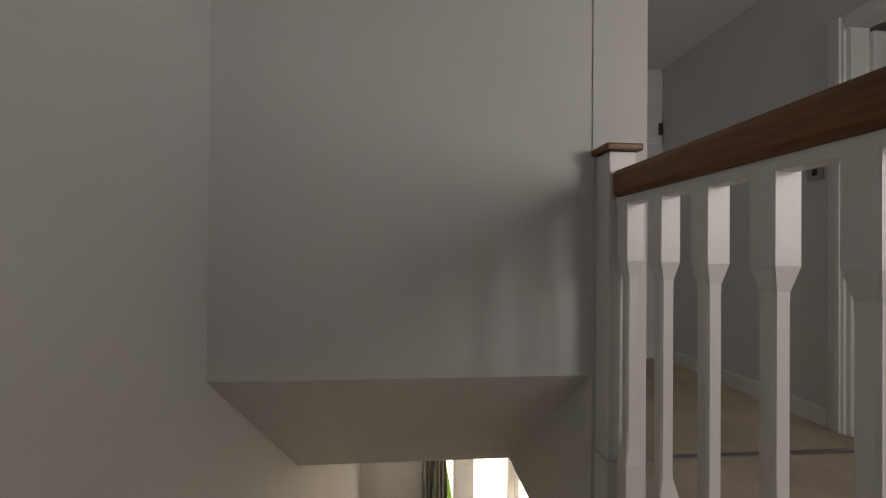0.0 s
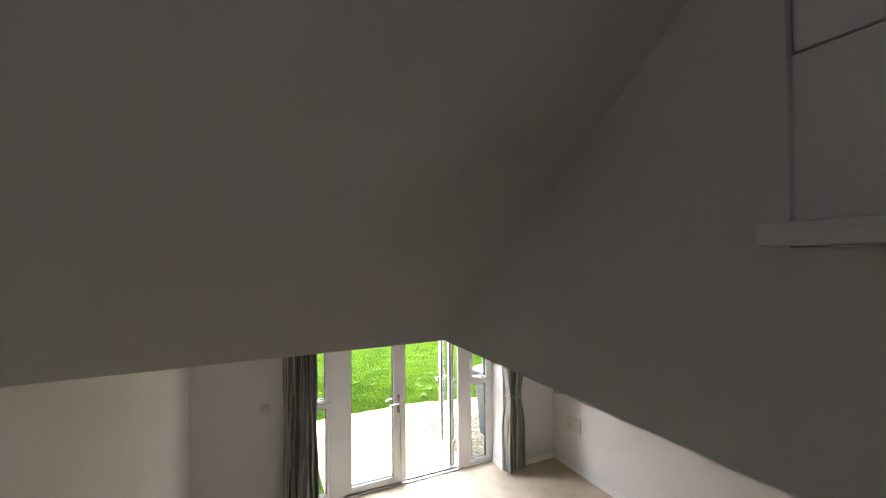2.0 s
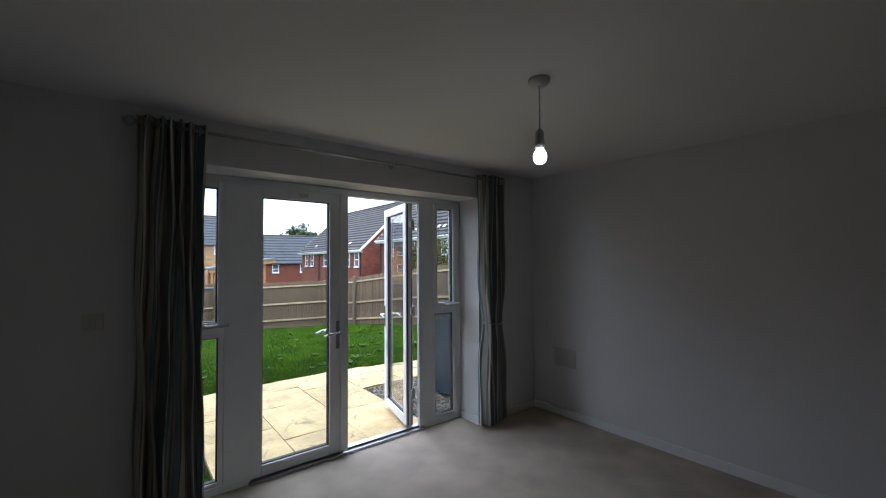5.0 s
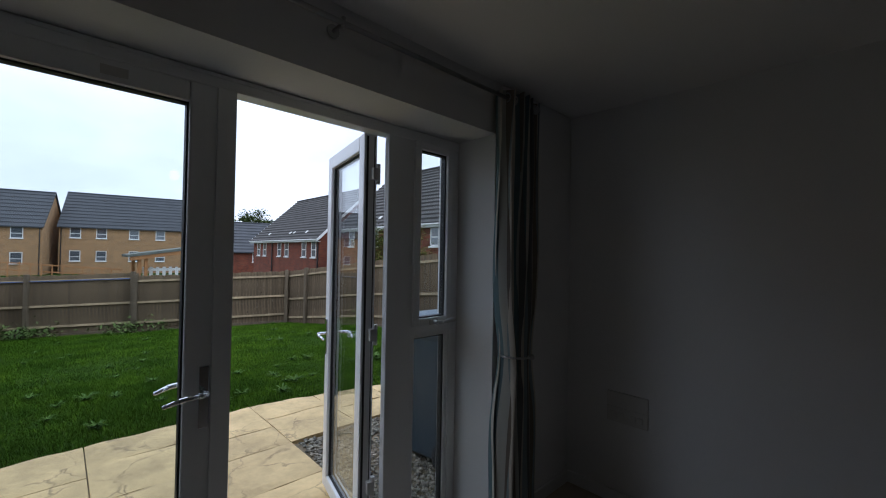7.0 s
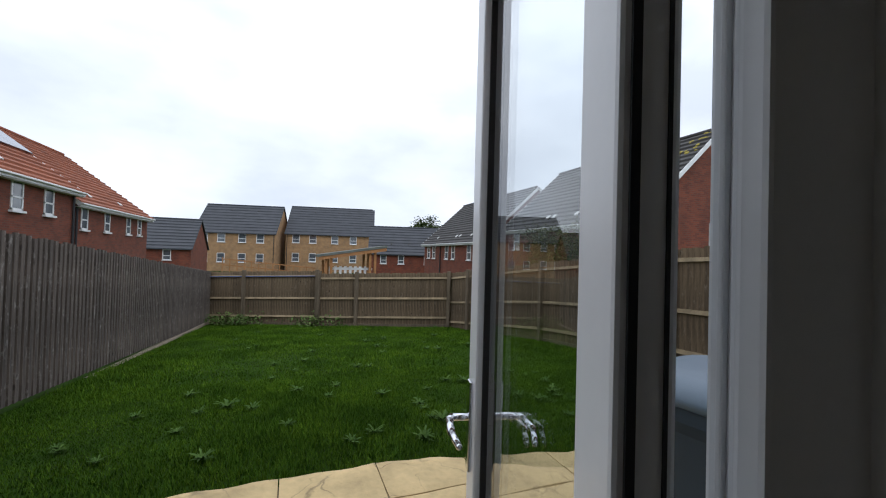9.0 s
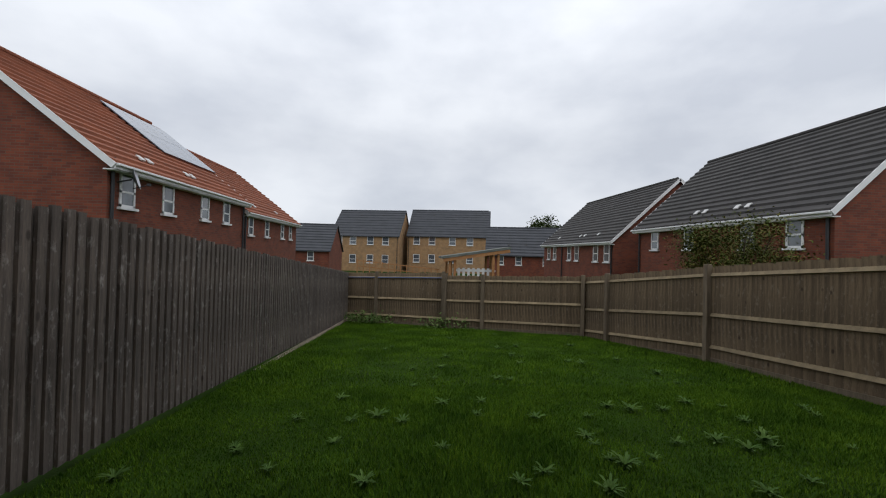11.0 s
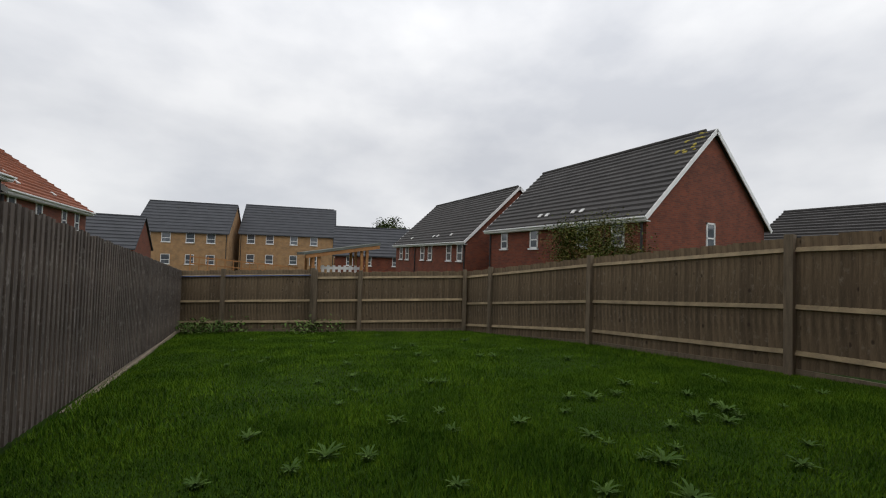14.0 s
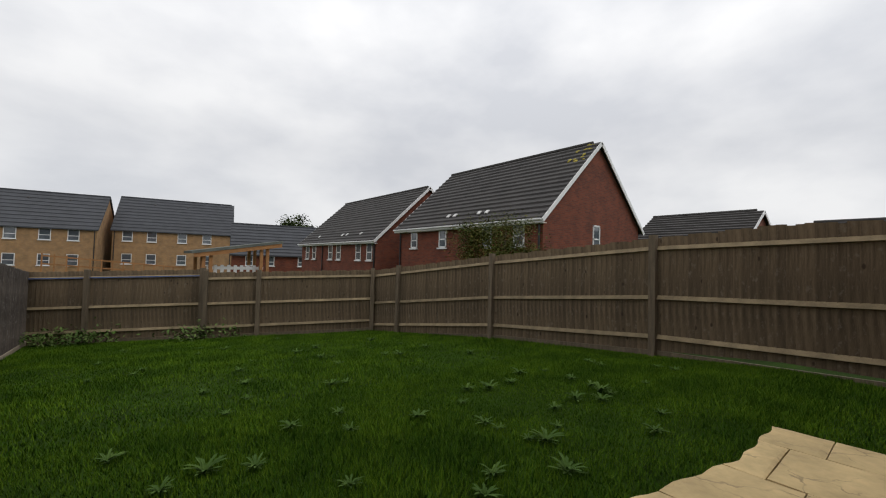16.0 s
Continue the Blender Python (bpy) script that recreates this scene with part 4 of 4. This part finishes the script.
house("brick_house", "low red brick house with a grey roof far behind the fence", pose(7.4, 45.5, 0, 0, 0, -12), 9.5, 8.0, 1.55, 4.75, -3.0, M_REDBRICK, M_SLATE, (1.6, 3.6, 6.6), vents=((2.5, 0.35), (4.5, 0.35)), win=(0.7, 1.0), course=0.5, fascia=False)
house("brick_house", "low red brick house with a grey roof beyond the gardens", pose(-16.0, 45, 0), 6.0, 8.0, 1.5, 4.45, -3.0, M_REDBRICK, M_SLATE, (1.6, 4.0), win=(0.7, 1.0), course=0.5, fascia=False)
house("brick_house", "brick house with a dark grey roof behind the far fence", facing_left(22.0, 12.6), 5.4, 6.0, 2.7, 4.35, -2.5, M_REDBRICK, M_GREYTILE, (1.5, 3.8))
house("brick_house", "brick house with a brown tiled roof at the garden's side", facing_left(24.0, 5.2), 4.4, 6.0, 2.3, 3.75, -2.5, M_REDBRICK, M_GREYTILE, (1.5, 3.0))

# neighbour's timber canopy, picket fence and trellis
can = empty("garden_canopy", pose(0, 17, ground_z(0, 17)))
tagged(can, "timber canopy with a sloping felt roof beyond the fence", "canopy")
bm = bmesh.new()
mm = Matrix.Translation((1.45, 0, 2.62)) @ Matrix.Rotation(-math.atan2(0.42, 2.6), 4, "Y")
box(bm, -1.4, 1.4, -0.9, 0.9, -0.04, 0.05, m=mm)
part("canopy_roof", bm, M_FELT, can)
for x, h_ in ((0.36, 2.34), (0.56, 2.36), (2.1, 2.62), (2.3, 2.64)):
    for y in (-0.8, 0.8):
        boxpart("post", (x, x + 0.1, y, y + 0.1, 0, h_), M_DECKW, can, bevel=0.005)
bm = bmesh.new()
box(bm, -1.35, 1.35, -0.88, -0.82, -0.17, -0.04, m=mm)
part("beam", bm, M_DECKW, can)
pk = empty("picket_fence", pose(0.55, 16.5, ground_z(0, 16.5)))
tagged(pk, "pale grey picket fence under the timber canopy", "picket fence")
for k in range(9):
    boxpart("picket", (0.2 * k, 0.2 * k + 0.1, 0, 0.02, 0, 2.0), M_FASCIA, pk)
boxpart("rail", (0, 1.75, 0.02, 0.05, 1.85, 1.95), M_FASCIA, pk)
tr = empty("trellis", pose(-3.4, 17.5, ground_z(0, 17)))
tagged(tr, "orange-brown timber trellis beyond the back fence", "trellis")
for k in range(14):
    boxpart("upright", (0.26 * k, 0.26 * k + 0.035, 0, 0.03, 0, 2.25 - 0.03 * k), M_DECKW, tr)
for z in (1.95, 2.18):
    bm = bmesh.new()
    box(bm, 0, 3.5, 0, 0.035, -0.02, 0.02, m=Matrix.Translation((0, 0.03, z)) @ Matrix.Rotation(0.09, 4, "Y"))
    part("slat", bm, M_DECKW, tr)


# ---- leaves ----
def leaf_cloud(name, material, pts, size, rng, parent=None, aspect=0.5):
    n = len(pts)
    a = rng.uniform(0, 2 * np.pi, n)
    tilt = rng.uniform(-0.9, 0.9, n)
    s = size * rng.uniform(0.6, 1.3, n)
    u = np.stack([np.cos(a) * np.cos(tilt), np.sin(a) * np.cos(tilt), np.sin(tilt)], 1)
    v = np.stack([-np.sin(a), np.cos(a), rng.uniform(-0.8, 0.8, n)], 1) * aspect
    quads = np.stack([pts - u * s[:, None] * 0.5, pts + v * s[:, None] * 0.5, pts + u * s[:, None] * 0.5, pts - v * s[:, None] * 0.5], 1).reshape(-1, 3)
    me = bpy.data.meshes.new(name)
    me.from_pydata(quads.tolist(), [], np.arange(4 * n).reshape(-1, 4).tolist())
    me.materials.append(material)
    ob = new(name, me)
    ob.parent = parent
    return ob


rng = np.random.default_rng(7)


def tree(name, label, category, base, height, spread, clumps, leaves, size, material, squash=0.7, low=0.35):
    top = empty(name, Matrix.Translation(base))
    tagged(top, label, category)
    bm = bmesh.new()
    cyl(bm, (0, 0, 0), (0, 0, height * 0.75), height * 0.03, height * 0.008, 8)
    cs = []
    for k in range(clumps):
        a, r = rng.uniform(0, 6.28), spread * math.sqrt(rng.uniform(0.02, 1))
        c = Vector((r * math.cos(a), r * math.sin(a), height * rng.uniform(low, 0.97) * (1 - 0.22 * (r / spread) ** 2)))
        cs.append(c)
        if k % 2 == 0:
            cyl(bm, (0, 0, height * rng.uniform(0.1, 0.5)), c, height * 0.010, height * 0.003, 6)
    part("trunk", bm, M_BARK, top)
    pts = []
    for c in cs:
        q = rng.normal(0, 1, (leaves // clumps, 3)) * spread * rng.uniform(0.14, 0.26)
        q[:, 2] *= squash
        pts.append(q + np.array(c))
    leaf_cloud("crown", material, np.concatenate(pts), size, rng, top)
    return top


tree("bush", "loose green bush growing above the fence", "bush", (6.4, 9.1, -1.0), 3.5, 1.1, 50, 26000, 0.065, M_BUSH, low=0.45)
tree("tree", "dark green tree crown far behind the roofs", "tree", (23.0, 74.0, -3.0), 12.3, 3.6, 22, 3000, 0.55, M_TREE, low=0.55)
tree("tree", "dark green tree crown far behind the roofs", "tree", (27.0, 76.0, -3.0), 11.0, 3.0, 18, 2200, 0.55, M_TREE, low=0.55)

# grass blades over the lawn, thicker where the walk passes
def lawn(n, x0, x1, y0, y1, h, wd):
    x, y = rng.uniform(x0, x1, n), rng.uniform(y0, y1, n)
    edge = 2.46 - np.minimum(0.25, 0.21 * np.maximum(0, x + 0.1)) - 0.04 * np.maximum(0, -1.0 - x) ** 2 + 0.03 * np.sin(9 * x) + 0.02 * np.sin(23 * x)
    onp = (y < edge - 0.02) & (x > -2.12) & (x < 1.92)
    back = np.where(x > -0.05, 12.91 - 0.5 * x, 13.15 - 0.55 * x)
    k = ~onp & (y < back - 0.05) & (x < 4.37 - 0.19 * np.maximum(0, y - 7.42))
    x, y = x[k], y[k]
    n = len(x)
    gz = -0.03 - 0.083 * np.maximum(0, np.minimum(y, 16) - 2.6) - 0.03
    patch = 0.75 + 0.35 * np.sin(1.7 * x + 0.8 * np.sin(1.3 * y)) * np.sin(1.1 * y + 0.6)
    hh = h * rng.uniform(0.5, 1.4, n) * patch
    a, lean = rng.uniform(0, 6.283, n), rng.uniform(0.1, 0.9, n) * hh
    dx, dy = np.cos(a), np.sin(a)
    b = rng.uniform(0, 6.283, n)
    w_ = wd * rng.uniform(0.7, 1.3, n)
    p0 = np.stack([x - dy * w_, y + dx * w_, gz], 1)
    p1 = np.stack([x + dy * w_, y - dx * w_, gz], 1)
    tip = np.stack([x + dx * lean, y + dy * lean, gz + hh], 1)
    v = np.stack([p0, p1, tip], 1).reshape(-1, 3)
    return v


v = np.concatenate([lawn(230000, -3.38, 4.36, 2.0, 5.5, 0.042, 0.0034), lawn(200000, -3.38, 4.36, 5.5, 15.0, 0.05, 0.005), lawn(9000, -3.3, -2.0, 0.2, 2.6, 0.06, 0.004), lawn(22000, 1.9, 4.2, 0.2, 2.5, 0.06, 0.004)])
me = bpy.data.meshes.new("grass")
me.vertices.add(len(v))
me.vertices.foreach_set("co", v.ravel())
me.loops.add(len(v))
me.loops.foreach_set("vertex_index", np.arange(len(v), dtype=np.int32))
me.polygons.add(len(v) // 3)
me.polygons.foreach_set("loop_start", np.arange(0, len(v), 3, dtype=np.int32))
me.update(calc_edges=True)
me.validate()
me.materials.append(M_GRASS)
tagged(new("grass", me), "thick dark green lawn grass", "grass", kind="stuff")

# broad-leaved weeds
def weed_mesh(seed):
    r = np.random.default_rng(seed)
    bm = bmesh.new()
    root = bm.verts.new((0, 0, 0.012))
    for k in range(22):
        a, ln, el = 6.283 * k / 22 + r.uniform(-0.4, 0.4), r.uniform(0.06, 0.21), r.uniform(0.25, 1.2)
        prev = None
        for s in range(1, 5):
            f = s / 4
            wd = 0.016 * math.sin(math.pi * (0.12 + 0.85 * f)) * (1.3 if s % 2 else 0.8)
            rad, z = ln * f * math.cos(el * (1 - 0.6 * f)), 0.01 + ln * math.sin(el) * f * (1.15 - 0.6 * f)
            c = Vector((rad * math.cos(a), rad * math.sin(a), z))
            side = Vector((-math.sin(a), math.cos(a), 0)) * wd
            row = (bm.verts.new(c - side), bm.verts.new(c - Vector((0, 0, 0.006))), bm.verts.new(c + side))
            if prev:
                bm.faces.new((prev[0], prev[1], row[1], row[0]))
                bm.faces.new((prev[1], prev[2], row[2], row[1]))
            else:
                bm.faces.new((root, row[1], row[0])), bm.faces.new((root, row[2], row[1]))
            prev = row
    return mesh_of("weed", bm, M_WEED)


weeds = [weed_mesh(k) for k in range(5)]
spots = [(-0.19, 3.06), (-0.32, 4.77), (-1.42, 4.25), (-1.71, 3.64), (-1.65, 4.15), (-0.44, 4.3), (-2.06, 3.17), (0.72, 6.97), (0.40, 3.7), (-0.85, 3.5), (0.15, 2.8)]
while len(spots) < 64:
    p = (rng.uniform(-3.0, 3.9), rng.uniform(2.9, 12.0))
    if rng.uniform() < 1.2 - p[1] * 0.07:
        spots.append(p)
for k in range(14):
    spots.append((rng.uniform(0.2, 3.4), rng.uniform(2.6, 4.6)))
for k, (x, y) in enumerate(spots):
    ob = tagged(new("weed", weeds[k % 5]), "broad-leaved dandelion weed growing in the lawn", "weed", group="lawn weeds")
    s = rng.uniform(0.35, 0.72)
    ob.matrix_world = Matrix.LocRotScale((x, y, ground_z(x, y) - 0.02), Euler((0, 0, rng.uniform(0, 6.28))), (s, s, s * 1.1))
# ivy clumps at the foot of the back fence
for x, y, n_ in ((-2.9, 14.3, 500), (-2.2, 13.9, 400), (-0.3, 12.75, 350), (0.6, 12.55, 150)):
    q = rng.normal(0, 1, (n_, 3)) * np.array((0.28, 0.14, 0.12)) + np.array((x, y, ground_z(x, y) + 0.12))
    tagged(leaf_cloud("ivy_clump", M_WEED, q, 0.09, rng), "leafy green clump at the foot of the fence", "plant", group="fence foot plants", kind="stuff")

# gravel beside the doors
v, f = [], []
ico = bmesh.new()
bmesh.ops.create_icosphere(ico, subdivisions=1, radius=1)
iv, iff = np.array([p.co[:] for p in ico.verts]), [[q.index for q in p.verts] for p in ico.faces]
ico.free()
for k in range(5200):
    x, y = rng.uniform(-0.27, 1.88), rng.uniform(0.18, 1.49)
    s = rng.uniform(0.009, 0.02)
    q = iv * (s, s * rng.uniform(0.6, 1.0), s * 0.6) * rng.uniform(0.8, 1.15, (len(iv), 1))
    a = rng.uniform(0, 6.28)
    q = np.stack([q[:, 0] * math.cos(a) - q[:, 1] * math.sin(a) + x, q[:, 0] * math.sin(a) + q[:, 1] * math.cos(a) + y, q[:, 2] - 0.045 + rng.uniform(0, 0.018)], 1)
    b = len(v)
    v += q.tolist()
    f += [[i + b for i in t] for t in iff]
me = bpy.data.meshes.new("gravel")
me.from_pydata(v, [], f)
me.materials.append(M_PEBBLE)
tagged(new("gravel", me), "loose grey and white pebbles beside the doors", "gravel", kind="stuff")
setting("gravel_bed", [(-0.28, 1.9, 0.166, 1.5, -0.2, -0.05)], M_JOINT, "dark gravel bed beside the patio", "ground")

# ---- patio ----
patio = setting("patio", [(-2.1, -0.285, 0.166, 2.40, -0.2, -0.038), (-0.285, 1.88, 1.505, 2.2, -0.2, -0.038)], M_JOINT, "buff riven stone paving outside the garden doors", "patio")
colsx = [-2.1, -1.5, -0.9, -0.3, 0.3, 0.9, 1.5, 1.9]
for i in range(7):
    rows_ = [0.17, 0.62, 1.5, 2.05, 2.5] if i % 2 else [0.17, 0.95, 1.5, 1.88, 2.5]
    for j in range(4):
        x0, x1, y0, y1 = colsx[i] + 0.004, colsx[i + 1] - 0.004, rows_[j] + 0.004, rows_[j + 1] - 0.004
        if x0 > -0.3 and y1 < 1.51:
            continue
        nx, ny = 8, 8
        bm = bmesh.new()
        g = []
        for b in range(ny + 1):
            row = []
            for a in range(nx + 1):
                x = x0 + (x1 - x0) * a / nx
                lim = patio_edge(x) + 0.012 * math.sin(17 * x)
                y = y0 + (min(y1, lim) - y0) * b / ny
                edge = 0.006 if a in (0, nx) or b in (0, ny) else 0.0
                row.append(bm.verts.new((x, y, -0.016 - edge + 0.007 * noise.noise((x * 4.0, y * 4.0, 3.0 * i + j)))))
            g.append(row)
        for b in range(ny):
            for a in range(nx):
                bm.faces.new((g[b][a], g[b][a + 1], g[b + 1][a + 1], g[b + 1][a]))
        rim = [g[0][a] for a in range(nx + 1)] + [g[b][nx] for b in range(1, ny + 1)] + [g[ny][a] for a in range(nx - 1, -1, -1)] + [g[b][0] for b in range(ny - 1, 0, -1)]
        low = [bm.verts.new((p.co.x, p.co.y, -0.06)) for p in rim]
        for k in range(len(rim)):
            q = (k + 1) % len(rim)
            bm.faces.new((rim[k], low[k], low[q], rim[q]))
        part("slab", bm, M_SLAB, patio)


# ---- fences ----
def board_mesh(name, wd, h, seed, material, t1=0.02):
    r = random.Random(seed)
    bm = bmesh.new()
    t0 = 0.006 if t1 > 0.03 else t1 - 0.006
    tw = r.uniform(-0.006, 0.006)
    for z, dz in ((0.0, 0.0), (h, r.uniform(-0.02, 0.008))):
        for x, y in ((0, 0), (wd, 0), (wd, t1), (0, t0)):
            bm.verts.new((x + (tw if z else 0), y, z + dz))
    bm.verts.ensure_lookup_table()
    q = bm.verts
    for a in ((0, 1, 5, 4), (1, 2, 6, 5), (2, 3, 7, 6), (3, 0, 4, 7), (4, 5, 6, 7), (3, 2, 1, 0)):
        bm.faces.new([q[i] for i in a])
    return mesh_of(name, bm, material)


def fence(label, a, b, posts, board_m, height, rails_in, wd=0.1, rail_blue=False, post_h=0.06, drop=0.0):
    """A close-boarded fence from a to b. rails_in: rails and posts stand on the left side of the way from a to b."""
    a, b = Vector(a), Vector(b)
    d = (b - a)
    L = d.length
    ang = math.atan2(d.y, d.x)
    top = empty("fence", Matrix.Translation((a.x, a.y, 0)) @ Matrix.Rotation(ang, 4, "Z"))
    tagged(top, label, "fence", group="garden fences")
    n = int(L / (wd - 0.012))
    pool = [board_mesh("board", wd if rails_in else 0.075, height - 0.07, k, board_m, 0.034 if rails_in else 0.022) for k in range(6)]
    rnd = random.Random(5)

    def gz(s):
        p = a + d * (s / L)
        return ground_z(p.x, p.y) - drop * s / L
    if not rails_in:
        n = int(L / 0.1)
        narrow = [board_mesh("board", 0.07, height - 0.07, k + 20, board_m) for k in range(3)]
    for k in range(n):
        s = k * L / n
        ob = new("board", pool[(k * 7 + k // 3) % 6])
        ob.parent = top
        ob.location = (s, -0.022 if rails_in else 0.03, gz(s + wd / 2) + 0.05)
        if not rails_in:
            ob.location.x += rnd.uniform(-0.004, 0.004)
            back = new("board", narrow[k % 3])
            back.parent = top
            back.location = (s + 0.055, -0.03, gz(s + wd / 2) + 0.045)
    segs = [0.0] + list(posts) + [L]
    for s0, s1 in zip(segs, segs[1:]):
        if s1 - s0 < 0.15:
            continue
        for z in (0.22, 0.80, height - 0.21):
            bm = bmesh.new()
            y0, y1 = (0.0, 0.045) if rails_in else (-0.09, -0.04)
            vs = []
            for s, zz in ((s0, gz(s0) + z), (s1, gz(s1) + z)):
                vs += [bm.verts.new(p) for p in ((s, y0, zz), (s, y1, zz + 0.012), (s, y0 + (0.008 if rails_in else 0), zz + 0.07), (s, y0, zz + 0.07))]
            for q in ((0, 1, 5, 4), (1, 2, 6, 5), (2, 3, 7, 6), (3, 0, 4, 7), (0, 3, 2, 1), (4, 5, 6, 7)):
                bm.faces.new([vs[i] for i in q])
            part("rail", bm, M_RAIL, top)
            if rail_blue and z > 1:
                bm = bmesh.new()
                vs = []
                for s, zz in ((s0, gz(s0) + z), (s1, gz(s1) + z)):
                    vs += [bm.verts.new(p) for p in ((s, 0.035, zz + 0.02), (s, 0.05, zz + 0.02), (s, 0.05, zz + 0.045), (s, 0.035, zz + 0.045))]
                for q in ((0, 1, 5, 4), (1, 2, 6, 5), (2, 3, 7, 6), (3, 0, 4, 7), (0, 3, 2, 1), (4, 5, 6, 7)):
                    bm.faces.new([vs[i] for i in q])
                part("strap", bm, M_BLUE, top, "faded blue strap along the top rail")
        bm = bmesh.new()
        vs = []
        kick, lip = (0.022, 0.055) if rails_in else (0.075, 0.085)
        for s, zz in ((s0, gz(s0)), (s1, gz(s1))):
            vs += [bm.verts.new(p) for p in ((s, -0.018, zz - 0.1), (s, kick, zz - 0.1), (s, kick, zz + lip), (s, -0.018, zz + lip))]
        for q in ((0, 1, 5, 4), (1, 2, 6, 5), (2, 3, 7, 6), (3, 0, 4, 7), (0, 3, 2, 1), (4, 5, 6, 7)):
            bm.faces.new([vs[i] for i in q])
        part("gravel_board", bm, M_CONC if not rails_in else M_POST, top)
    for s in posts:
        bm = bmesh.new()
        y0, y1 = (0.0, 0.1) if rails_in else (-0.12, -0.02)
        box(bm, s - 0.05, s + 0.05, y0, y1, gz(s) - 0.3, gz(s) + height + post_h * 0.4, 0.006)
        part("post", bm, M_POST, top)
    return top


fence("weathered grey close-boarded fence with upright feather-edge boards", (-3.4, 15.05, 0), (-3.4, 0.17, 0), (), M_FENCEG, 1.72, False)
fence("brown close-boarded fence with posts and three rails", (4.38, 0.17, 0), (4.38, 7.42, 0), (0.6, 3.92, 7.2), M_FENCE, 1.74, True)
fence("brown close-boarded fence turning inwards towards the garden's corner", (4.38, 7.42, 0), (3.68, 11.1, 0), (2.78,), M_FENCE, 1.74, True, drop=0.12)
fence("brown close-boarded back fence with posts and three rails", (3.70, 11.06, 0), (-0.08, 12.95, 0), (0.1, 2.95, 4.17), M_FENCE, 1.63, True)
fence("dark brown close-boarded back fence with a blue strap", (0.05, 13.15, 0), (-3.42, 15.05, 0), (0.12, 2.65), M_FENCE, 1.72, True, rail_blue=True)
